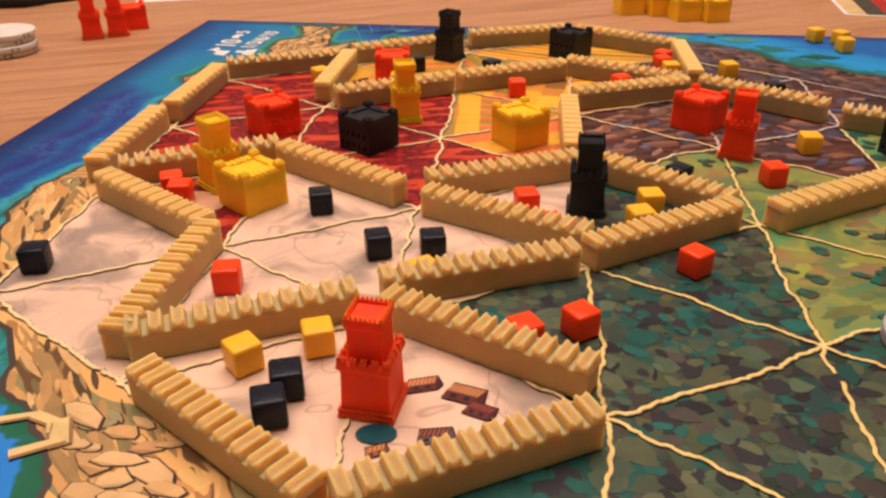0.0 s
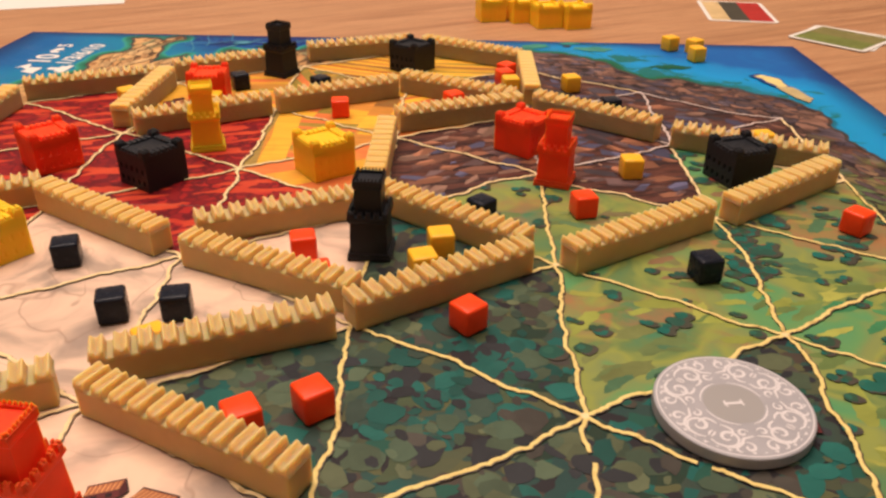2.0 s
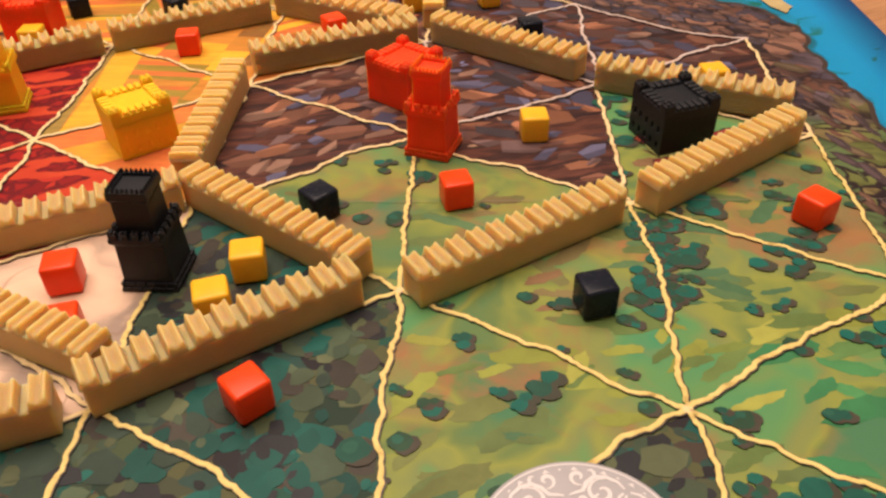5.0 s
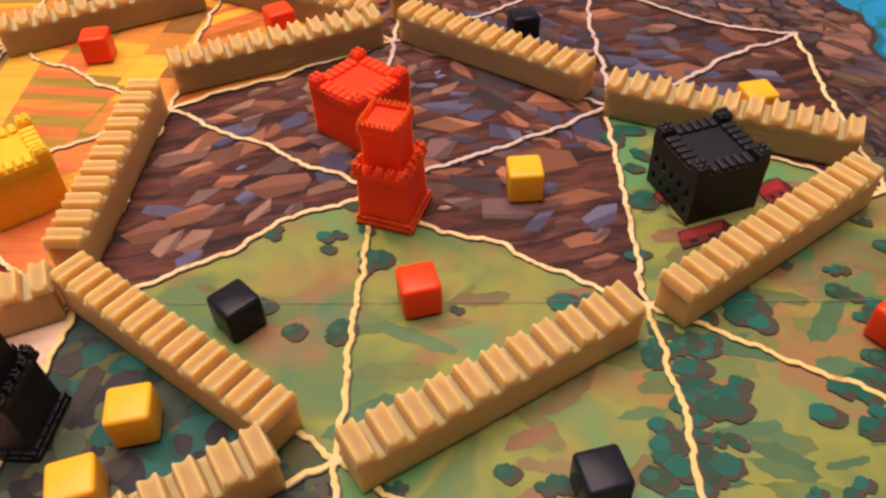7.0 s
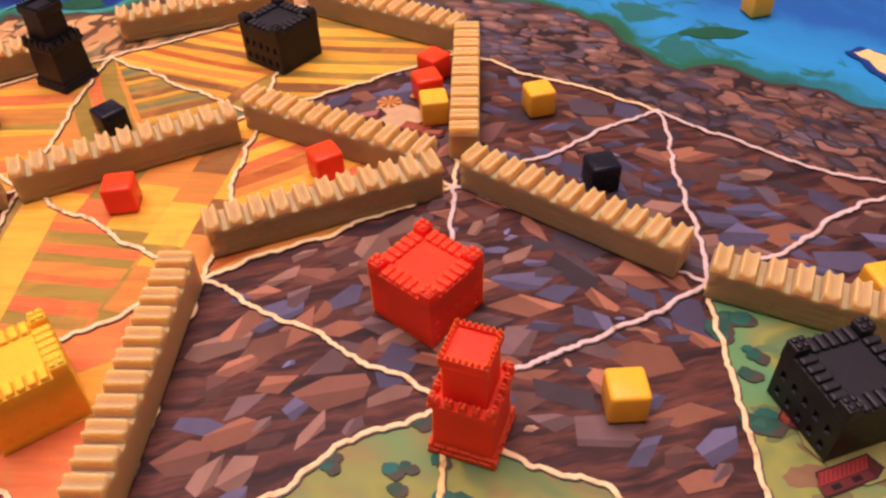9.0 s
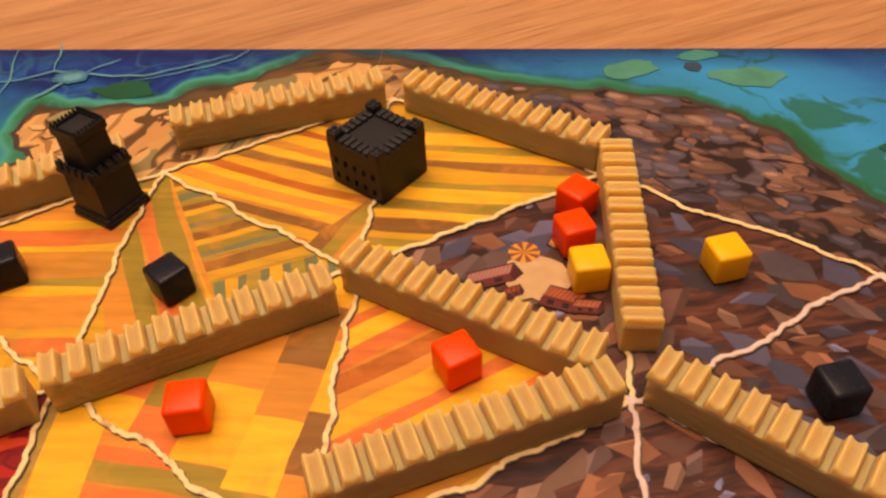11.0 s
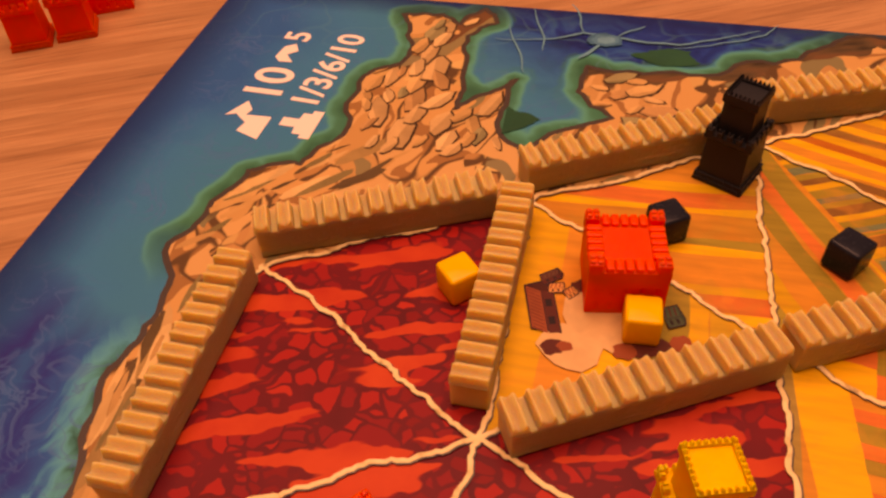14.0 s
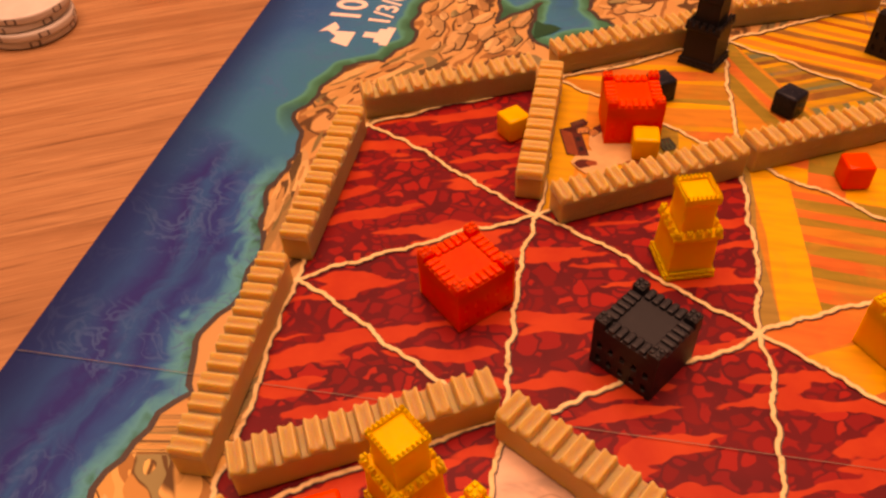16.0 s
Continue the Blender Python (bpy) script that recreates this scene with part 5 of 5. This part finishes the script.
# ---- castles ----
def pierced_side(bm, half, z0, z1, m, cols, rows, ww, wh, depth):
    """One side of a block with rows of small arched windows sunk into it; m places it."""
    xs, zs = [-half], [z0]
    for c in range(cols):
        x = -half + (c + 0.5) / cols * 2 * half * 0.92 + half * 0.08
        xs += [x - ww / 2, x + ww / 2]
    for r in range(rows):
        z = z0 + (r + 0.62) / (rows + 0.35) * (z1 - z0)
        zs += [z - wh / 2, z + wh / 2]
    xs, zs = xs + [half], zs + [z1]
    grid = {}

    def vert(i, k, inn=0.0):
        key = (i, k, inn)
        if key not in grid:
            grid[key] = bm.verts.new(m @ Vector((xs[i], -half + inn, zs[k])))
        return grid[key]

    for i in range(len(xs) - 1):
        for k in range(len(zs) - 1):
            if i % 2 and k % 2:
                o = [vert(i, k), vert(i + 1, k), vert(i + 1, k + 1), vert(i, k + 1)]
                x0, x1, za, zb = xs[i], xs[i + 1], zs[k], zs[k + 1]
                inn = [bm.verts.new(m @ Vector((x, -half + depth, z))) for x, z in ((x0 + ww * 0.15, za + wh * 0.1), (x1 - ww * 0.15, za + wh * 0.1), (x1 - ww * 0.32, zb - wh * 0.15), (x0 + ww * 0.32, zb - wh * 0.15))]
                for s in range(4):
                    bm.faces.new((o[s], o[(s + 1) % 4], inn[(s + 1) % 4], inn[s]))
                bm.faces.new(inn)
            else:
                bm.faces.new((vert(i, k), vert(i + 1, k), vert(i + 1, k + 1), vert(i, k + 1)))


CH, CZ, CB = 8.1 * MM, 12.6 * MM, 10.2 * MM


def castle(at, turn, colour, label, z=0.0003, group="plastic castles"):
    ob = thing("castle_piece", (at[0], at[1], z), turn, label, "castle piece", group)
    mat = PLASTIC[colour]
    depth = {"black": 0.7, "red": 0.25, "yellow": 0.12}[colour] * MM
    bm = bmesh.new()
    for k in range(4):
        if k % 2 == 0:
            pierced_side(bm, CH, 0, CB, pose(0, 0, 0, 0, 0, 90 * k), 5, 2, 1.2 * MM, 2.0 * MM, depth)
        else:
            bm.faces.new([bm.verts.new(pose(0, 0, 0, 0, 0, 90 * k) @ Vector(p)) for p in ((-CH, -CH, 0), (CH, -CH, 0), (CH, -CH, CB), (-CH, -CH, CB))])
    flat(bm, [(-CH, -CH), (CH, -CH), (CH, CH), (-CH, CH)], 0)
    flat(bm, [(-CH, -CH), (CH, -CH), (CH, CH), (-CH, CH)], CB)
    bmesh.ops.remove_doubles(bm, verts=bm.verts[:], dist=0.00001)
    bmesh.ops.recalc_face_normals(bm, faces=bm.faces[:])
    part("body", bm, mat, ob)
    edge = CH + 0.12 * MM
    cornice = part("cornice", box(bmesh.new(), -edge, edge, -edge, edge, CB - 0.0001, CZ, 0.12 * MM), mat, ob)
    part("roof_deck", box(bmesh.new(), -4.9 * MM, 4.9 * MM, -4.9 * MM, 4.9 * MM, CZ - 2.0 * MM, CZ + 0.2 * MM, 0.08 * MM), mat, ob)
    merlon = turret = knob = None
    for k in range(4):
        for s in range(5):
            x = (-3.9 + s * 1.95) * MM
            if merlon is None:
                bm = bmesh.new()
                box(bm, -0.80 * MM, 0.80 * MM, -CH, -4.8 * MM, -0.6 * MM, 1.05 * MM, 0.50 * MM)
                merlon = part("merlon", bm, mat, cornice)
                piece = merlon
            else:
                piece = new("merlon", merlon.data)
                piece.parent = cornice
            piece.matrix_basis = pose(0, 0, CZ, 0, 0, 90 * k) @ pose(x, 0, 0)
        if turret is None:
            bm = bmesh.new()
            box(bm, -CH - 0.15 * MM, -CH + 3.0 * MM, -CH - 0.15 * MM, -CH + 3.0 * MM, -1.2 * MM, 2.1 * MM, 0.6 * MM)
            turret = part("corner_turret", bm, mat, ob)
            piece = turret
        else:
            piece = new("corner_turret", turret.data)
            piece.parent = ob
        for i in (0, 1):
            for j in (0, 1):
                if knob is None:
                    knob = part("knob", box(bmesh.new(), -0.55 * MM, 0.55 * MM, -0.55 * MM, 0.55 * MM, 1.8 * MM, 2.6 * MM, 0.35 * MM), mat, piece)
                    top = knob
                else:
                    top = new("knob", knob.data)
                    top.parent = piece
                top.matrix_basis = pose(-CH + (0.75 + i * 1.4) * MM, -CH + (0.75 + j * 1.4) * MM, 0)
        piece.matrix_basis = pose(0, 0, CZ, 0, 0, 90 * k)
    return ob


def corner_of(front, turn, half):
    """The middle of a square piece from its corner nearest the south and the heading of its right-hand side."""
    a = radians(turn)
    return ((front[0] + half * (math.cos(a) - math.sin(a))) * MM, (front[1] + half * (math.sin(a) + math.cos(a))) * MM)


castle(corner_of((-63.5, 289.2), 39, 8.1), 39, "red", "bright red plastic castle piece standing on the red land")
castle(corner_of((-21.9, 271.8), 48, 8.1), 138, "black", "black plastic castle piece standing on the red land")
castle(corner_of((111.8, 291.4), 44, 8.1), 44, "red", "bright red plastic castle piece standing on the mountains")
castle((-16.6 * MM, 370 * MM), 1, "red", "bright red plastic castle piece in a field hamlet")
castle(corner_of((76.6, 401.1), 47, 8.1), 137, "black", "black plastic castle piece standing on striped fields")
castle(corner_of((-57.2, 221.1), 47, 8.1), 47, "yellow", "yellow plastic castle piece beside a yellow tower")
castle(corner_of((33.5, 275.8), 30, 8.1), 30, "yellow", "yellow plastic castle piece on an orange field")
castle(corner_of((176.3, 258.4), 13, 8.1), 103, "black", "black plastic castle piece behind an ivory wall")


# ---- towers ----
def tower(at, turn, colour, label, z=0.0003):
    ob = thing("tower_piece", (at[0], at[1], z), turn, label, "tower piece", "plastic towers")
    mat = PLASTIC[colour]
    plinth = part("plinth", frustum(bmesh.new(), [(6.3 * MM, 0), (6.2 * MM, 0.6 * MM), (5.6 * MM, 2.3 * MM)]), mat, ob)
    brick = None
    for k in range(4):
        for row, (h, zz, n) in enumerate(((6.15, 0.3, 5), (5.85, 1.4, 5))):
            for s in range(n):
                if brick is None:
                    brick = part("brick", box(bmesh.new(), -1.02 * MM, 1.02 * MM, -0.25 * MM, 0.4 * MM, 0, 0.85 * MM, 0.15 * MM), mat, plinth)
                    piece = brick
                else:
                    piece = new("brick", brick.data)
                    piece.parent = plinth
                x = (s - (n - 1) / 2) * 2.4 + (0.6 if row else -0.3)
                piece.matrix_basis = pose(0, 0, 0, 0, 0, 90 * k) @ pose(x * 0.96 * MM, -h * MM, zz * MM)
    lower = part("body", frustum(bmesh.new(), [(5.5 * MM, 2.2 * MM), (5.2 * MM, 11.6 * MM), (5.9 * MM, 12.6 * MM), (5.9 * MM, 13.6 * MM)]), mat, ob)
    part("upper_body", frustum(bmesh.new(), [(3.9 * MM, 13.5 * MM), (3.8 * MM, 21.6 * MM), (4.25 * MM, 22.4 * MM), (4.25 * MM, 23.6 * MM)]), mat, ob)
    bm = bmesh.new()
    for sx, sy, wx, wy in ((0, -1, 4.25, 0.4), (0, 1, 4.25, 0.4), (-1, 0, 0.4, 3.45), (1, 0, 0.4, 3.45)):
        cx, cy = sx * 3.85, sy * 3.85
        box(bm, (cx - wx) * MM, (cx + wx) * MM, (cy - wy) * MM, (cy + wy) * MM, 23.5 * MM, 24.3 * MM, 0.1 * MM)
    parapet = part("parapet", bm, mat, ob)
    big = small = None
    for k in range(4):
        for s in range(5):
            if big is None:
                bm = bmesh.new()
                box(bm, -0.75 * MM, 0.75 * MM, -0.55 * MM, 0.55 * MM, -0.1 * MM, 1.3 * MM, 0.2 * MM)
                for i in (-1, 1):
                    box(bm, (i * 0.42 - 0.25) * MM, (i * 0.42 + 0.25) * MM, -0.4 * MM, 0.4 * MM, 1.2 * MM, 1.9 * MM, 0.1 * MM)
                big = part("merlon", bm, mat, lower)
                piece = big
            else:
                piece = new("merlon", big.data)
                piece.parent = lower
            piece.matrix_basis = pose(0, 0, 13.6 * MM, 0, 0, 90 * k) @ pose((s - 2) * 2.35 * MM + 0.0002, -5.3 * MM, 0)
        for s in range(8):
            if small is None:
                small = part("small_merlon", frustum(bmesh.new(), [(0.30 * MM, -0.05 * MM), (0.25 * MM, 0.45 * MM), (0.10 * MM, 0.9 * MM)]), mat, parapet)
                piece = small
            else:
                piece = new("small_merlon", small.data)
                piece.parent = parapet
            piece.matrix_basis = pose(0, 0, 24.3 * MM, 0, 0, 90 * k) @ pose((s - 3.5) * 1.02 * MM, -3.85 * MM, 0)
    return ob


tower((-11.5 * MM, 129.8 * MM), -14, "red", "bright red plastic tower piece in a desert hamlet")
tower((117.4 * MM, 271.5 * MM), -25.5, "red", "bright red plastic tower piece at the mountain edge")
tower((52 * MM, 225.8 * MM), -10, "black", "black plastic tower piece between desert and forest")
tower((11.8 * MM, 408.3 * MM), -35, "black", "black plastic tower piece standing on striped fields")
tower((-9.1 * MM, 314 * MM), 10, "yellow", "yellow plastic tower piece on the red land")
tower((-71.6 * MM, 247 * MM), 42, "yellow", "yellow plastic tower piece beside a yellow castle")

# ---- cubes ----
CUBES = {
    "red": [(-54, 178.4, 5), (32.3, 224.4, 8), (75.4, 184.5, 35), (38.1, 155.4, 30), (23.7, 150.4, 25), (-86.5, 240.7, 20), (-81.7, 233.7, 5), (202.8, 225.9, 30),
            (120.6, 244.6, 8), (37.1, 206.4, 10), (90.2, 351.3, 25), (41.2, 345.5, 3), (118.1, 383.1, 15), (120.9, 394.2, 40)],
    "yellow": [(-0.7, 178.9, 30), (-42.5, 143.2, 38), (-25.9, 149.7, 15), (72.2, 223.3, 5), (66, 210.8, 12), (145.5, 273.6, -3), (203.9, 293.9, 5), (147.6, 372.1, 10),
               (119.1, 372, 3), (-13.4, 357.4, -4), (-51.1, 366.7, 35), (220, 440.1, 20), (231.2, 433.5, 30), (226.4, 417.8, 10)],
    "black": [(-111, 190.4, 8), (-34.4, 226.2, 12), (-14.2, 196.6, 12), (1.8, 196.3, 6), (-30.9, 133.6, 12), (-33.2, 124.5, 14), (144.5, 202.8, 8), (87.2, 244, 38),
              (156.6, 338.1, 8), (31.8, 378.4, 42), (-5.5, 386.3, 25)],
}
cube_mesh = {}
for colour, places in CUBES.items():
    for x, y, turn in places:
        ob_at = pose(x * MM, y * MM, 0.0003, 0, 0, turn)
        if colour not in cube_mesh:
            bm = bmesh.new()
            box(bm, -3.7 * MM, 3.7 * MM, -3.7 * MM, 3.7 * MM, 0, 7.5 * MM)
            bmesh.ops.bevel(bm, geom=bm.edges[:], offset=0.85 * MM, segments=4, profile=0.5, affect="EDGES")
            ob = mesh_object("cube_marker", bm, CUBE[colour], smooth=True)
            cube_mesh[colour] = ob.data
        else:
            ob = new("cube_marker", cube_mesh[colour])
        ob.matrix_world = ob_at
        tagged(ob, "small glossy %s plastic cube lying on the painted board" % colour, "cube", "%s cubes" % colour)

# ---- the grey chip ----
m = Mat("grey_chip", 0.42)
v = m.space()
m.color(m.ramp(m.noise(v, 180.0), [(0.3, (0.30, 0.30, 0.325)), (0.7, (0.35, 0.345, 0.375))]))
m.bump(m.noise(v, 1500.0), 0.15, 0.0001)
mat_chip = m.m
mat_chip_face = Mat("grey_chip_centre", 0.4).color((0.29, 0.285, 0.285)).m
mat_chip_white = Mat("chip_white_print", 0.4).color((0.60, 0.58, 0.60)).m
m = Mat("white_chip", 0.45)
m.color(m.ramp(m.noise(m.space(), 120.0), [(0.3, (0.58, 0.55, 0.50)), (0.7, (0.66, 0.63, 0.58))]))
mat_white_chip = m.m
CR, CT = 16.9 * MM, 3.1 * MM


def disc(r, t, bevel=0.0004, seg=72):
    bm = bmesh.new()
    rings = [(r - bevel, 0), (r, bevel), (r, t - bevel), (r - bevel * 0.3, t - bevel * 0.3), (r - bevel, t)]
    loops = [[bm.verts.new((a * math.cos(k / seg * math.tau), a * math.sin(k / seg * math.tau), z)) for k in range(seg)] for a, z in rings]
    for a, b in zip(loops, loops[1:]):
        for k in range(seg):
            bm.faces.new((a[k], a[(k + 1) % seg], b[(k + 1) % seg], b[k]))
    bm.faces.new(loops[0][::-1])
    bm.faces.new(loops[-1])
    return bm


chip = thing("score_chip", (128.2 * MM, 146.8 * MM, 0.0003), 91, "grey plastic chip with white scrollwork and a numeral", "chip")
part("disc", disc(CR, CT), mat_chip, chip)
bm = bmesh.new()
ribbon(bm, [Vector((math.cos(k / 90 * math.tau), math.sin(k / 90 * math.tau))) * (CR - 0.75 * MM) for k in range(90)], 0.28 * MM, CT + 0.00003, True)
part("rim_print", bm, mat_chip_white, chip)
bm = bmesh.new()
flat(bm, [((6.4 * math.cos(k / 48 * math.tau)) * MM, (6.4 * math.sin(k / 48 * math.tau)) * MM) for k in range(48)], CT + 0.00002)
part("centre_print", bm, mat_chip_face, chip)
bm = bmesh.new()
for k in range(4):
    a0, a1 = radians(90 * k + 12), radians(90 * k + 78)
    ribbon(bm, [Vector((math.cos(a0 + (a1 - a0) * s / 14), math.sin(a0 + (a1 - a0) * s / 14))) * 6.9 * MM for s in range(15)], 0.42 * MM, CT + 0.00004, taper=True)
part("inner_ring_print", bm, mat_chip_white, chip)


def scroll(centre, r, start, way, turns=1.6):
    n = 26
    return [Vector(centre) + Vector((math.cos(start + way * s / n * turns * math.tau), math.sin(start + way * s / n * turns * math.tau))) * (r * (1 - 0.78 * s / n)) for s in range(n + 1)]


for k in range(4):
    base = (k + 0.5) * math.tau / 4
    n, side = Vector((math.cos(base), math.sin(base))), Vector((-math.sin(base), math.cos(base)))
    for way in (1, -1):
        bm = bmesh.new()

        def at(u, w):
            return (n * u + side * way * w) * MM

        z = CT + 0.00004
        ribbon(bm, scroll(at(11.2, 3.1), 2.5 * MM, base + way * 0.4, way, 1.15), 0.80 * MM, z, taper=True)
        ribbon(bm, scroll(at(11.3, 7.6), 1.5 * MM, base - way * 2.2, -way, 0.95), 0.72 * MM, z + 0.00001, taper=True)
        ribbon(bm, scroll(at(8.0, 5.0), 1.2 * MM, base + way * 2.6, way, 0.95), 0.62 * MM, z + 0.00002, taper=True)
        ribbon(bm, [at(*p) for p in ((13.8, 0.5), (14.3, 2.0), (14.0, 4.0), (12.9, 5.6), (11.2, 6.0), (9.6, 5.7), (8.6, 6.4), (7.6, 7.0))], 0.78 * MM, z + 0.00003, taper=True)
        ribbon(bm, [at(*p) for p in ((8.6, 0.4), (8.3, 1.6), (8.5, 2.8), (9.6, 3.6), (10.6, 3.4))], 0.70 * MM, z + 0.00004, taper=True)
        ribbon(bm, [at(*p) for p in ((12.9, 5.4), (13.6, 6.0), (13.8, 6.8))], 0.66 * MM, z + 0.00005, taper=True)
        ribbon(bm, [at(*p) for p in ((13.0, 0.3), (12.0, 0.5), (11.2, 0.25))], 0.55 * MM, z + 0.00006, taper=True)
        part("scroll_print", bm, mat_chip_white, chip)
bm = bmesh.new()
for k in range(40):
    a = k / 40 * math.tau
    p = Vector((math.cos(a), math.sin(a))) * (CR - 1.75 * MM)
    s = (0.5 if k % 2 else 0.28) * MM
    flat(bm, [p + Vector((math.cos(a + t), math.sin(a + t))) * s * f for t, f in ((0, 1), (1.9, 1.3), (4.4, 1.3))], CT + 0.00004)
part("dot_print", bm, mat_chip_white, chip)
lettering("1", (0, 0), 5.4 * MM, 0, chip, mat_chip_white, CT + 0.00006)
bm = bmesh.new()
for y in (-1.95, 1.75):
    flat(bm, [(x * MM, (y + h) * MM) for x, h in ((-1.1, -0.22), (1.1, -0.22), (0.9, 0.22), (-0.9, 0.22))], CT + 0.00005)
part("numeral_serif", bm, mat_chip_white, chip)

# ---- things on the table beyond the board ----
mat_edge_mark = Mat("chip_edge_mark", 0.5).color((0.11, 0.10, 0.095)).m
for k, (dx, dy) in enumerate(((0, 0), (0.9, -0.6), (-0.8, 0.7), (0.7, 0.9))):
    ob = thing("poker_chip", ((-236 + dx) * MM, (437 + dy) * MM, TABLE_Z + k * CT), 13 * k, "white plastic chip with grey edge marks in a stack", "chip", "stacked chips")
    part("disc", disc(CR, CT, 0.0008, 48), mat_white_chip, ob)
    for s in range(6):
        bm = bmesh.new()
        a = s / 6 * math.tau
        pts = [(a + t, z) for t, z in ((-0.12, 0.5), (0.12, 0.5), (0.12, CT / MM - 0.5), (-0.12, CT / MM - 0.5))]
        bm.faces.new([bm.verts.new(((CR + 0.04 * MM) * math.cos(t), (CR + 0.04 * MM) * math.sin(t), z * MM)) for t, z in pts])
        part("edge_mark", bm, mat_edge_mark, ob)
tower((-199.3 * MM, 470 * MM), 21, "red", "spare red plastic tower piece on the table", TABLE_Z)
tower((-186.6 * MM, 476.4 * MM), 21, "red", "spare red plastic tower piece on the table", TABLE_Z)
castle((-183.5 * MM, 496 * MM), 22, "red", "spare red plastic castle piece on the table", TABLE_Z, "spare pieces")
for x, y, turn in ((134, 530, 5), (153, 526, 10), (166, 511, 8), (183, 508, 12)):
    castle((x * MM, y * MM), turn, "yellow", "spare yellow plastic castle piece on the table", TABLE_Z, "spare pieces")


def card(at, size, turn, z, label, strips):
    ob = thing("playing_card", (at[0] * MM, at[1] * MM, z), turn, label, "card", "loose cards")
    w, h = size[0] * MM / 2, size[1] * MM / 2
    bm = bmesh.new()
    r = 3 * MM
    pts = [((w - r) * sx + r * math.cos(a), (h - r) * sy + r * math.sin(a)) for sx, sy, a0 in ((1, 1, 0), (-1, 1, 90), (-1, -1, 180), (1, -1, 270)) for a in (radians(a0 + 18 * k) for k in range(6))]
    flat(bm, pts, 0)
    bmesh.ops.solidify(bm, geom=bm.faces[:], thickness=-0.0004)
    part("sheet", bm, mat_card, ob)
    bm, cols = bmesh.new(), []
    for x0, x1, col in strips:
        flat(bm, [(-w + 2.6 * MM + x * (2 * w - 5.2 * MM), y) for x, y in ((x0, -h + 2.6 * MM), (x1, -h + 2.6 * MM), (x1, h - 2.6 * MM), (x0, h - 2.6 * MM))], 0.00048)
        cols.append(col)
    tint_faces(part("picture", bm, mat_tint, ob), cols)
    return ob


mat_card = Mat("card_stock", 0.45).color((0.70, 0.68, 0.64)).m
card((304, 543), (44, 62), -14, TABLE_Z, "white-bordered card with red and dark bands on the table", [(0, 0.3, (0.62, 0.45, 0.22)), (0.3, 0.62, (0.06, 0.055, 0.04)), (0.62, 1, (0.40, 0.025, 0.02))])
card((339, 470), (44, 46), 44, TABLE_Z, "white-bordered card lying under another on the table", [(0, 1, (0.20, 0.20, 0.05))])
card((336, 467), (44, 46), 36, TABLE_Z + 0.0006, "white-bordered card with a green landscape on the table", [(0, 0.5, (0.16, 0.19, 0.045)), (0.5, 1, (0.20, 0.18, 0.06))])

# a dark pouch and a paper sheet farther off on the table
m = Mat("dark_cloth", 0.9)
m.color(m.ramp(m.noise(m.space(), 160.0), [(0.3, (0.012, 0.011, 0.012)), (0.7, (0.028, 0.026, 0.027))]))
m.bump(m.noise(m.space(), 500.0), 0.5, 0.0008)
bm = bmesh.new()
bmesh.ops.create_uvsphere(bm, u_segments=36, v_segments=18, radius=1.0)
for vert in bm.verts:
    vert.co = Vector((vert.co.x * 0.062, vert.co.y * 0.05, max(0.0, vert.co.z * 0.022 + 0.004))) * (1 + 0.12 * noise.noise(vert.co * 2.3))
pouch = mesh_object("cloth_pouch", bm, m.m, smooth=True)
pouch.location = (-0.310, 0.598, TABLE_Z)
tagged(pouch, "dark crumpled cloth pouch lying on the table", "pouch")
sheet = thing("paper_sheet", (-0.168, 0.628, TABLE_Z), 12, "pale grey paper sheet lying on the table", "paper")
bm = bmesh.new()
flat(bm, [(-0.05, -0.05), (0.05, -0.05), (0.05, 0.05), (-0.05, 0.05)], 0)
bmesh.ops.solidify(bm, geom=bm.faces[:], thickness=-0.0004)
part("sheet", bm, mat_card, sheet)
